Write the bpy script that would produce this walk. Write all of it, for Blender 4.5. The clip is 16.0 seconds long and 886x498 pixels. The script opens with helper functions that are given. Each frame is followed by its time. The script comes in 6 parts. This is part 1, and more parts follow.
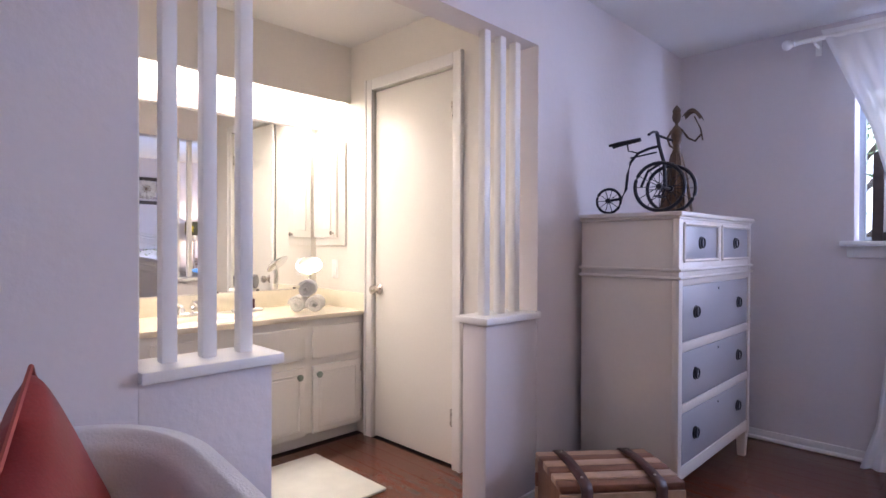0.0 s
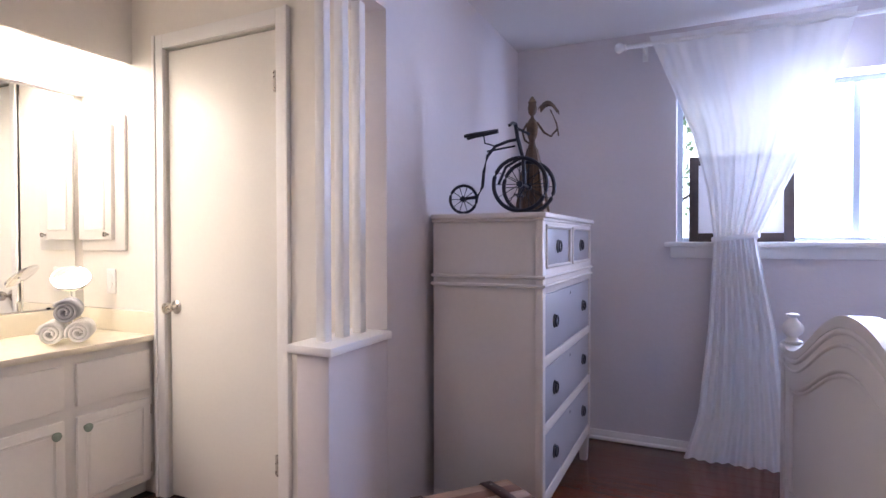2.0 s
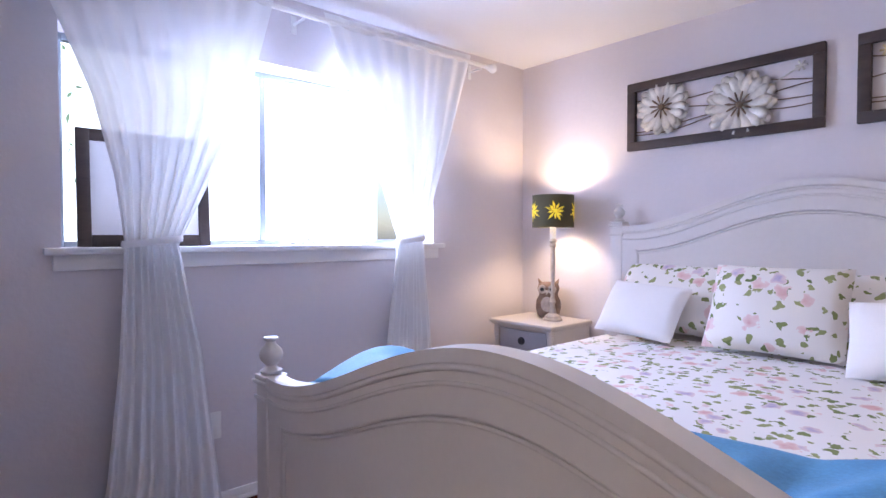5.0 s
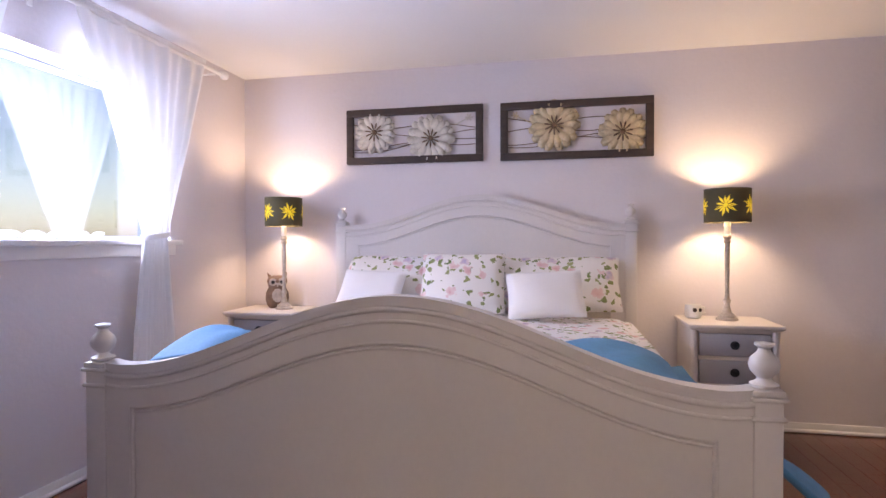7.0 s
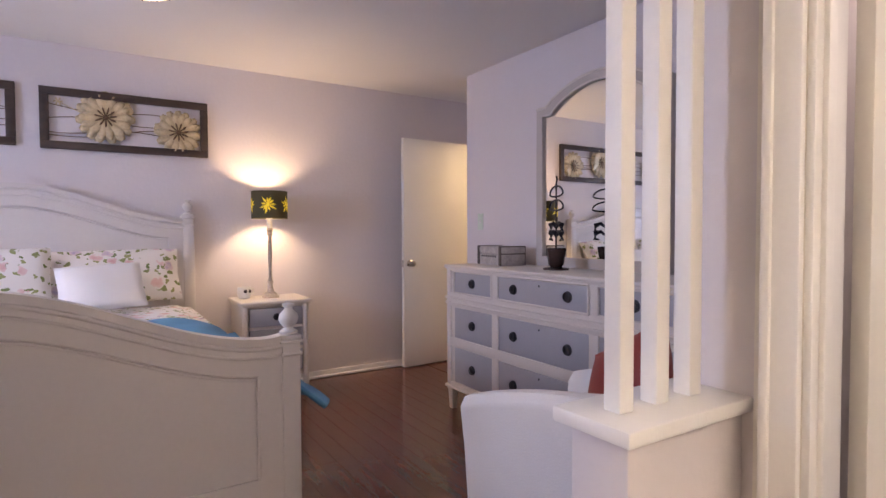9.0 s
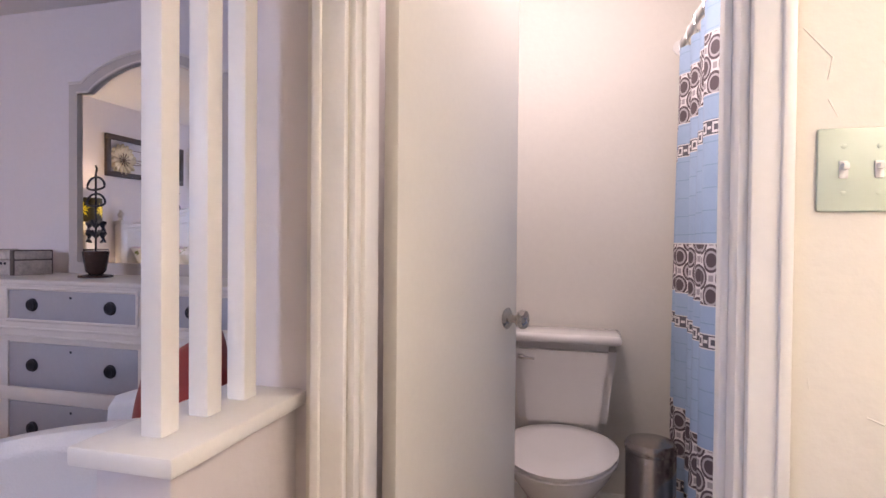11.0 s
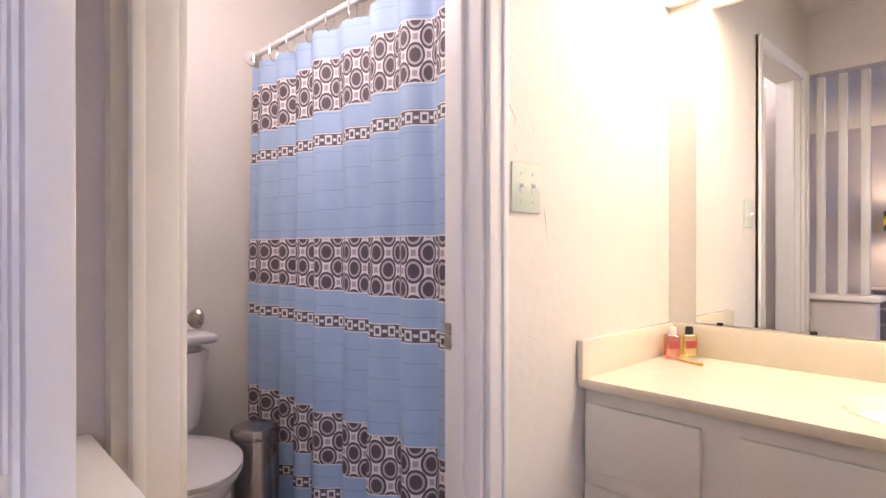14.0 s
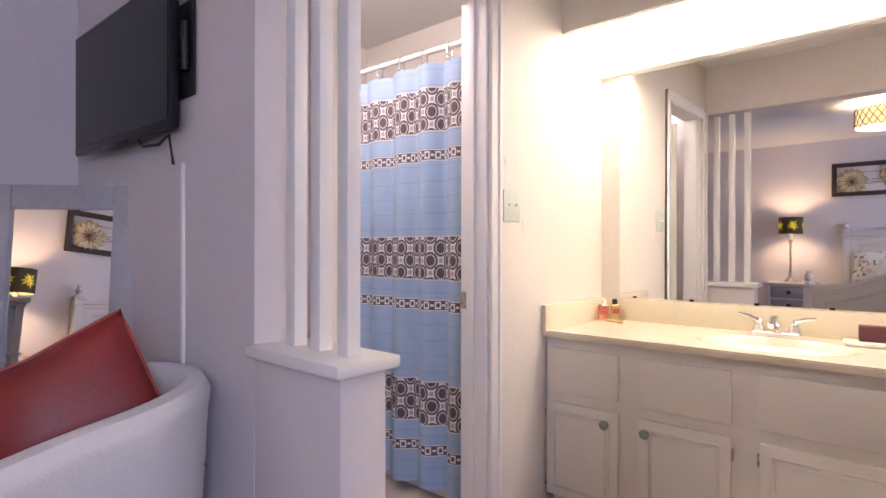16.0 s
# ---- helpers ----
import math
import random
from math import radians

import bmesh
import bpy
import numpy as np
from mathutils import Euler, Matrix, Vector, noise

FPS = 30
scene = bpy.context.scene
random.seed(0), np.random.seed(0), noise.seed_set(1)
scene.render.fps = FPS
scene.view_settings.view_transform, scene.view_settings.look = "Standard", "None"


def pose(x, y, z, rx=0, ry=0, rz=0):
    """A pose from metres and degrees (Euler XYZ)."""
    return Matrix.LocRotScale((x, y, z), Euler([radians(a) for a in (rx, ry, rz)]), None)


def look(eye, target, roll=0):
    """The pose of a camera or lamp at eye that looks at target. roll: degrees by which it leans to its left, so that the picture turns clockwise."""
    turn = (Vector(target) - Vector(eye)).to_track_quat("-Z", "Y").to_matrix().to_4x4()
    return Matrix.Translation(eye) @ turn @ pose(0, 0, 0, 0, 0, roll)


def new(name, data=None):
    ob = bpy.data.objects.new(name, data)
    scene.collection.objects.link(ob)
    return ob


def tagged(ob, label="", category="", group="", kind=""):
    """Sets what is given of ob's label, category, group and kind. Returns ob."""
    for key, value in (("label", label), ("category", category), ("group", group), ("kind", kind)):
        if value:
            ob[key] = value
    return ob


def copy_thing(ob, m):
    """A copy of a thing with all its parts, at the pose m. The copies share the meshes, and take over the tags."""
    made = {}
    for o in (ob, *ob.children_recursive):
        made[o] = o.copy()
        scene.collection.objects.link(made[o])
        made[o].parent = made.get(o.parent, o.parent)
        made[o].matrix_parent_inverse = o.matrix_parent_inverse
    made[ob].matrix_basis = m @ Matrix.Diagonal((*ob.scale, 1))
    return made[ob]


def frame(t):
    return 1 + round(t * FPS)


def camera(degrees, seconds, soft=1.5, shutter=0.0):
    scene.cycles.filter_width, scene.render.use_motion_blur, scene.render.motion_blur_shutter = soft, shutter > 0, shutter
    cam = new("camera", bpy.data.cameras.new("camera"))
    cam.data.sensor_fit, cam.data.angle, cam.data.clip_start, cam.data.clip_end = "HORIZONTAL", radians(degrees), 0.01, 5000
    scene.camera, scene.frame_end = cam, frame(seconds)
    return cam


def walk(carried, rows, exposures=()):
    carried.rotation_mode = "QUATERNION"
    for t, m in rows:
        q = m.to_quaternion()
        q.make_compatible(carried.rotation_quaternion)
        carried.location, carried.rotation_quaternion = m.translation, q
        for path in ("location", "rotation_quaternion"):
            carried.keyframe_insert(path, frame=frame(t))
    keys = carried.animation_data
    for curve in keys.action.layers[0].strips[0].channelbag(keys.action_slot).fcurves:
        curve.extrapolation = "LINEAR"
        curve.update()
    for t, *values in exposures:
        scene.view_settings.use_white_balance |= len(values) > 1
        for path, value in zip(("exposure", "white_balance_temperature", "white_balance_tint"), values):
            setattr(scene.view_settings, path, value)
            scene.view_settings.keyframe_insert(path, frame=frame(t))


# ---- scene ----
cam = camera(77.6, 16.0)
PATH = [
    (0, (0.360, -0.422, 1.185), (-1.044, 1.003, 1.168), 0.2),
    (0.5, (0.197, -0.295, 1.183), (-1.133, 1.199, 1.168), 0.0),
    (1, (0.056, -0.228, 1.187), (-1.177, 1.347, 1.170), 0.0),
    (1.5, (-0.021, -0.188, 1.201), (-1.105, 1.493, 1.178), -0.1),
    (2, (-0.022, -0.120, 1.222), (-0.873, 1.689, 1.191), -0.1),
    (2.5, (0.000, 0.026, 1.232), (-0.644, 1.919, 1.207), -0.1),
    (3, (-0.013, 0.192, 1.252), (-0.480, 2.137, 1.229), -0.1),
    (3.5, (-0.072, 0.370, 1.285), (-0.222, 2.364, 1.252), -0.2),
    (4, (-0.189, 0.538, 1.275), (0.143, 2.510, 1.241), 0.0),
    (4.5, (-0.333, 0.651, 1.263), (0.529, 2.455, 1.226), 0.0),
    (5, (-0.454, 0.739, 1.259), (0.862, 2.244, 1.210), 0.0),
    (5.2, (-0.502, 0.793, 1.253), (0.969, 2.147, 1.211), -0.0),
    (7.5, (-1.451, 1.022, 1.191), (0.545, 1.140, 1.157), -0.1),
    (8, (-1.622, 1.058, 1.201), (0.363, 0.813, 1.154), -0.1),
    (8.5, (-1.782, 1.045, 1.215), (0.137, 0.487, 1.154), -0.2),
    (9, (-1.807, 1.093, 1.207), (-0.116, 0.027, 1.145), -0.2),
    (9.5, (-1.794, 1.111, 1.199), (-0.398, -0.321, 1.140), -0.0),
    (10, (-1.788, 1.079, 1.192), (-0.677, -0.583, 1.139), 0.1),
    (10.2, (-1.793, 1.066, 1.197), (-0.787, -0.661, 1.144), 0.2),
    (12.3, (-1.561, 0.794, 1.135), (-1.960, -1.166, 1.130), -0.0),
    (12.5, (-1.518, 0.772, 1.135), (-2.041, -1.158, 1.129), -0.1),
    (13, (-1.437, 0.803, 1.126), (-2.312, -0.995, 1.122), 0.0),
    (13.5, (-1.277, 0.862, 1.136), (-2.439, -0.766, 1.137), 0.1),
    (14, (-1.055, 0.903, 1.139), (-2.422, -0.557, 1.134), -0.0),
    (14.5, (-0.814, 0.987, 1.140), (-2.266, -0.388, 1.146), -0.1),
    (15, (-0.592, 1.073, 1.152), (-2.093, -0.248, 1.144), -0.0),
    (15.5, (-0.424, 1.178, 1.142), (-1.935, -0.132, 1.144), -0.1),
    (16, (-0.346, 1.271, 1.120), (-1.845, -0.053, 1.119), 0.1),
]
walk(cam, [(t, look(eye, target, roll)) for t, eye, target, roll in PATH],
     [(0, 0.55, 6350, 18), (3, 0.5, 6300, 18), (5, 0.45, 6300, 17), (7.5, 0.38, 7250, 20), (8.5, 0.35, 7200, 20), (10, 0.34, 7000, 19), (12.5, 0.36, 6850, 22), (16, 0.33, 6900, 21)])

# ---- world, lights, exposure ----
world = bpy.data.worlds.new("sky")
scene.world = world
world.use_nodes = True
sky = world.node_tree.nodes.new("ShaderNodeTexSky")
sky.sky_type, sky.sun_disc = "NISHITA", False
sky.sun_elevation, sky.sun_rotation = radians(55), radians(200)
bg = world.node_tree.nodes["Background"]
world.node_tree.links.new(sky.outputs[0], bg.inputs[0])
bg.inputs[1].default_value = 0.12


def lamp(name, kind, place, watts, colour, size=0.1, target=None, size_y=None):
    data = bpy.data.lights.new(name, kind)
    data.energy, data.color = watts, colour
    if kind == "AREA":
        data.size = size
        if size_y:
            data.shape, data.size_y = "RECTANGLE", size_y
    elif kind == "SUN":
        data.angle = radians(size)
    else:
        data.shadow_soft_size = size
    ob = new(name, data)
    ob.matrix_world = look(place, target) if target else pose(*place)
    return ob


lamp("sun", "SUN", (0, 0, 6), 2.0, (1.0, 0.95, 0.88), 0.5, (1.5, -3.0, 0))
lamp("window_daylight", "AREA", (0.90, 3.60, 1.68), 72, (0.53, 0.65, 1.0), 1.05, (0.80, 0.0, 1.2), 0.9)
lamp("bedside_bulb_n", "POINT", (2.37, 2.91, 1.43), 12.5, (1.0, 0.76, 0.50), 0.04)
lamp("bedside_bulb_s", "POINT", (2.37, -0.01, 1.42), 14.5, (1.0, 0.74, 0.46), 0.04)
lamp("ceiling_bulb", "POINT", (0.72, 0.96, 2.30), 22, (1.0, 0.84, 0.66), 0.09)
lamp("bath_bulb", "POINT", (-1.60, -0.66, 2.28), 14.5, (1.0, 0.92, 0.92), 0.14)
lamp("hall_bulb", "POINT", (1.7, -2.8, 2.15), 22, (1.0, 0.78, 0.45), 0.08)


# ---- materials ----
def nodes_of(name):
    m = bpy.data.materials.new(name)
    m.use_nodes = True
    return m, m.node_tree, m.node_tree.nodes["Principled BSDF"]


def put(nt, kind, **values):
    n = nt.nodes.new(kind)
    for k, v in values.items():
        if k == "op":
            n.operation = v
        elif k == "links":
            for slot, out in v.items():
                nt.links.new(out, n.inputs[slot])
        elif k == "vals":
            for slot, val in v.items():
                n.inputs[slot].default_value = val
    return n


def calc(nt, op, a, b=None, c=None):
    n = nt.nodes.new("ShaderNodeMath")
    n.operation = op
    for i, v in enumerate((a, b, c)):
        if v is None:
            continue
        if isinstance(v, (int, float)):
            n.inputs[i].default_value = v
        else:
            nt.links.new(v, n.inputs[i])
    return n.outputs[0]


def blend(nt, fac, a, b):
    n = nt.nodes.new("ShaderNodeMix")
    n.data_type = "RGBA"
    for slot, v in ((0, fac), (6, a), (7, b)):
        if isinstance(v, (int, float)):
            n.inputs[slot].default_value = v
        elif isinstance(v, tuple):
            n.inputs[slot].default_value = (*v[:3], 1)
        else:
            nt.links.new(v, n.inputs[slot])
    return n.outputs[2]


def coords(nt, uv=False, scale=(1, 1, 1)):
    tc = nt.nodes.new("ShaderNodeTexCoord")
    mp = nt.nodes.new("ShaderNodeMapping")
    mp.inputs["Scale"].default_value = scale
    nt.links.new(tc.outputs["UV" if uv else "Object"], mp.inputs["Vector"])
    return mp.outputs[0]


def noise_tex(nt, vec, scale, detail=4.0, rough=0.55):
    n = put(nt, "ShaderNodeTexNoise", vals={"Scale": scale, "Detail": detail, "Roughness": rough}, links={"Vector": vec})
    return n.outputs["Fac"]


def ramp(nt, fac, lo, hi):
    n = put(nt, "ShaderNodeMapRange", vals={"From Min": lo, "From Max": hi}, links={"Value": fac})
    return n.outputs[0]


def surface(name, colour, rough=0.6, metal=0.0, vary=0.08, big=1.5, small=60.0, bump=0.0, bump_scale=None, stretch=(1, 1, 1), coat=0.0, random_tone=0.0):
    """Painted, wooden, metal or cloth surface with a coarse and a fine variation and fine relief."""
    m, nt, p = nodes_of(name)
    v = coords(nt, scale=stretch)
    a, b = noise_tex(nt, v, big, 3), noise_tex(nt, v, small, 5)
    mixf = calc(nt, "ADD", calc(nt, "MULTIPLY", ramp(nt, a, 0.3, 0.7), 0.6), calc(nt, "MULTIPLY", ramp(nt, b, 0.3, 0.7), 0.4))
    if random_tone:
        info = nt.nodes.new("ShaderNodeObjectInfo")
        mixf = calc(nt, "ADD", mixf, calc(nt, "MULTIPLY", calc(nt, "SUBTRACT", info.outputs["Random"], 0.5), random_tone))
    dark = tuple(c * (1 - vary) for c in colour)
    light = tuple(min(1.0, c * (1 + vary)) for c in colour)
    nt.links.new(blend(nt, mixf, dark, light), p.inputs["Base Color"])
    p.inputs["Metallic"].default_value = metal
    rr = calc(nt, "ADD", rough - 0.06, calc(nt, "MULTIPLY", b, 0.12))
    nt.links.new(rr, p.inputs["Roughness"])
    p.inputs["Coat Weight"].default_value = coat
    if bump:
        bn = put(nt, "ShaderNodeBump", vals={"Strength": bump, "Distance": 0.004})
        nt.links.new(noise_tex(nt, v, bump_scale or small, 3), bn.inputs["Height"])
        nt.links.new(bn.outputs[0], p.inputs["Normal"])
    return m


def glow(name, colour, strength):
    m, nt, p = nodes_of(name)
    p.inputs["Base Color"].default_value = (*colour, 1)
    p.inputs["Emission Color"].default_value = (*colour, 1)
    p.inputs["Emission Strength"].default_value = strength
    return m


M_WALL = surface("wall_paint", (0.70, 0.65, 0.66), 0.75, vary=0.03, big=0.8, small=40, bump=0.35, bump_scale=38)
M_ALC = surface("alcove_paint", (0.80, 0.76, 0.70), 0.6, vary=0.03, big=0.8, small=40, bump=0.35, bump_scale=36)
M_CEIL = surface("ceiling_paint", (0.78, 0.76, 0.75), 0.85, vary=0.03, big=0.7, small=70, bump=0.3, bump_scale=70)
M_TRIM = surface("white_trim", (0.85, 0.83, 0.81), 0.4, vary=0.03, big=3, small=80, bump=0.08)
M_DOORW = surface("cream_door", (0.86, 0.83, 0.77), 0.42, vary=0.03, big=1.2, small=60, bump=0.06)
M_PLANK = surface("dark_floorboard", (0.130, 0.040, 0.022), 0.24, vary=0.24, big=2.5, small=26, bump=0.05, stretch=(1, 9, 1), coat=0.25, random_tone=0.4)
M_SUB = surface("floor_base", (0.03, 0.015, 0.01), 0.6)
M_TILE = surface("bath_floor_vinyl", (0.55, 0.48, 0.42), 0.4, vary=0.08)
M_CREAMF = surface("cream_furniture", (0.68, 0.62, 0.57), 0.38, vary=0.04, big=2, small=50, bump=0.04)
M_BEDP = surface("white_bed_paint", (0.66, 0.62, 0.60), 0.38, vary=0.04, big=2, small=50, bump=0.04)
M_GREYD = surface("grey_drawer_paint", (0.36, 0.35, 0.38), 0.4, vary=0.05, big=3, small=60, bump=0.05)
M_IRON = surface("black_iron", (0.025, 0.025, 0.035), 0.42, metal=0.6, vary=0.3)
M_PULL = surface("dark_pull", (0.05, 0.05, 0.06), 0.35, metal=0.8, vary=0.3)
M_NICKEL = surface("brushed_nickel", (0.52, 0.48, 0.43), 0.28, metal=1.0, vary=0.08)
M_CHROME = surface("chrome", (0.85, 0.85, 0.86), 0.08, metal=1.0, vary=0.02)
M_COUNTER = surface("cultured_marble", (0.84, 0.77, 0.62), 0.22, vary=0.05, big=5, small=30, coat=0.3)
M_CAB = surface("vanity_paint", (0.83, 0.80, 0.75), 0.4, vary=0.03, big=2, small=50, bump=0.05)
M_MAT = surface("bath_mat", (0.80, 0.80, 0.74), 0.95, vary=0.08, big=8, small=220, bump=0.8, bump_scale=220)
M_TOWEL = surface("white_towel", (0.80, 0.77, 0.72), 0.95, vary=0.08, big=10, small=300, bump=0.8, bump_scale=300)
M_TOWELG = surface("grey_towel", (0.40, 0.40, 0.42), 0.95, vary=0.12, big=10, small=300, bump=0.8, bump_scale=300)
M_LINEN = surface("white_linen", (0.84, 0.82, 0.82), 0.9, vary=0.03, big=6, small=150, bump=0.25, bump_scale=200)
M_BLUE = surface("blue_throw", (0.085, 0.28, 0.50), 0.7, vary=0.25, big=5, small=120, bump=0.3, bump_scale=90)
M_SLIP = surface("white_slipcover", (0.74, 0.72, 0.72), 0.9, vary=0.05, big=4, small=200, bump=0.4, bump_scale=180)
M_RED = surface("red_satin", (0.25, 0.022, 0.020), 0.46, vary=0.22, big=5, small=200, bump=0.15, bump_scale=150)
M_WOODD = surface("dark_stained_wood", (0.045, 0.028, 0.022), 0.55, vary=0.4, big=4, small=40, stretch=(1, 1, 6), bump=0.2)
M_TV = surface("tv_plastic", (0.012, 0.012, 0.014), 0.3, vary=0.1)
M_SCREEN = surface("tv_screen", (0.008, 0.008, 0.010), 0.16, vary=0.05)
M_PORC = surface("white_porcelain", (0.80, 0.77, 0.76), 0.12, vary=0.02, coat=0.4)
M_STEEL = surface("bin_steel", (0.42, 0.38, 0.36), 0.25, metal=1.0, vary=0.1)
M_BLACK = surface("black_plastic", (0.012, 0.012, 0.012), 0.45, vary=0.2)
M_PLATE = surface("green_white_plate", (0.62, 0.70, 0.60), 0.35, vary=0.02)
for _m in (M_TV, M_SCREEN):
    _m.node_tree.nodes["Principled BSDF"].inputs["Specular IOR Level"].default_value = 0.25
M_MIRROR, _nt, _p = nodes_of("mirror_glass")
_p.inputs["Base Color"].default_value = (0.90, 0.91, 0.90, 1)
_p.inputs["Metallic"].default_value, _p.inputs["Roughness"].default_value = 1.0, 0.008
M_GLOW = glow("diffuser_glow", (1.0, 0.91, 0.78), 9.6)
M_BULB = glow("bulb_glow", (1.0, 0.83, 0.58), 14.0)
M_DRUM = glow("drum_diffuser", (1.0, 0.93, 0.82), 2.5)
M_OUT = glow("daylight_backdrop", (0.88, 0.94, 1.0), 2.2)


def glass_mat(name, tint, rough=0.02, clear=0.88):
    m = bpy.data.materials.new(name)
    m.use_nodes = True
    nt = m.node_tree
    nt.nodes.clear()
    out = nt.nodes.new("ShaderNodeOutputMaterial")
    t = put(nt, "ShaderNodeBsdfTransparent", vals={"Color": (*tint, 1)})
    g = put(nt, "ShaderNodeBsdfGlossy", vals={"Color": (1, 1, 1, 1), "Roughness": rough})
    mx = put(nt, "ShaderNodeMixShader", vals={0: 1 - clear}, links={1: t.outputs[0], 2: g.outputs[0]})
    nt.links.new(mx.outputs[0], out.inputs[0])
    return m


M_PANE = glass_mat("window_glass", (0.97, 0.98, 1.0), 0.02, 0.93)


def sheer_mat():
    m = bpy.data.materials.new("sheer_voile")
    m.use_nodes = True
    nt = m.node_tree
    nt.nodes.clear()
    out = nt.nodes.new("ShaderNodeOutputMaterial")
    v = coords(nt, True, (260, 700, 1))
    weave = ramp(nt, noise_tex(nt, v, 1.0, 2), 0.3, 0.7)
    col = blend(nt, weave, (0.92, 0.91, 0.91), (0.96, 0.955, 0.955))
    d = put(nt, "ShaderNodeBsdfDiffuse", links={"Color": col})
    tl = put(nt, "ShaderNodeBsdfTranslucent", links={"Color": col})
    tr = put(nt, "ShaderNodeBsdfTransparent")
    a = put(nt, "ShaderNodeMixShader", vals={0: 0.08}, links={1: d.outputs[0], 2: tl.outputs[0]})
    fac = calc(nt, "ADD", 0.04, calc(nt, "MULTIPLY", weave, 0.08))
    b = put(nt, "ShaderNodeMixShader", links={0: fac, 1: a.outputs[0], 2: tr.outputs[0]})
    nt.links.new(b.outputs[0], out.inputs[0])
    return m


M_SHEER = sheer_mat()


def floral_mat(name, scale, base=(0.82, 0.79, 0.76)):
    """Printed cotton: scattered pink and lilac flowers with green leaves on white."""
    m, nt, p = nodes_of(name)
    v = coords(nt)
    wob = put(nt, "ShaderNodeTexNoise", vals={"Scale": scale * 2.2, "Detail": 2.0}, links={"Vector": v})
    va = put(nt, "ShaderNodeVectorMath", op="MULTIPLY_ADD", links={0: wob.outputs["Color"], 2: v})
    va.inputs[1].default_value = (0.8 / scale, 0.8 / scale, 0.8 / scale)
    leaf = put(nt, "ShaderNodeTexVoronoi", vals={"Scale": scale * 1.9}, links={"Vector": va.outputs[0]})
    flow = put(nt, "ShaderNodeTexVoronoi", vals={"Scale": scale}, links={"Vector": va.outputs[0]})
    sep = put(nt, "ShaderNodeSeparateColor", links={0: flow.outputs["Color"]})
    sepl = put(nt, "ShaderNodeSeparateColor", links={0: leaf.outputs["Color"]})
    is_leaf = calc(nt, "MULTIPLY", calc(nt, "LESS_THAN", leaf.outputs["Distance"], 0.40), calc(nt, "GREATER_THAN", sepl.outputs[0], 0.48))
    lcol = blend(nt, sepl.outputs[1], (0.14, 0.20, 0.06), (0.36, 0.38, 0.17))
    is_fl = calc(nt, "MULTIPLY", calc(nt, "LESS_THAN", flow.outputs["Distance"], 0.38), calc(nt, "GREATER_THAN", sep.outputs[0], 0.50))
    hue = blend(nt, calc(nt, "GREATER_THAN", sep.outputs[1], 0.55), (0.68, 0.36, 0.36), (0.40, 0.35, 0.58))
    hue = blend(nt, ramp(nt, flow.outputs["Distance"], 0.0, 0.40), hue, (0.80, 0.66, 0.64))
    c = blend(nt, is_leaf, base, lcol)
    c = blend(nt, is_fl, c, hue)
    nt.links.new(c, p.inputs["Base Color"])
    p.inputs["Roughness"].default_value = 0.9
    bn = put(nt, "ShaderNodeBump", vals={"Strength": 0.25, "Distance": 0.004})
    nt.links.new(noise_tex(nt, v, 24, 4), bn.inputs["Height"])
    nt.links.new(bn.outputs[0], p.inputs["Normal"])
    return m


M_FLORAL = floral_mat("floral_cotton", 11.0)
M_QUILT = floral_mat("floral_quilt", 13.0, (0.84, 0.82, 0.82))


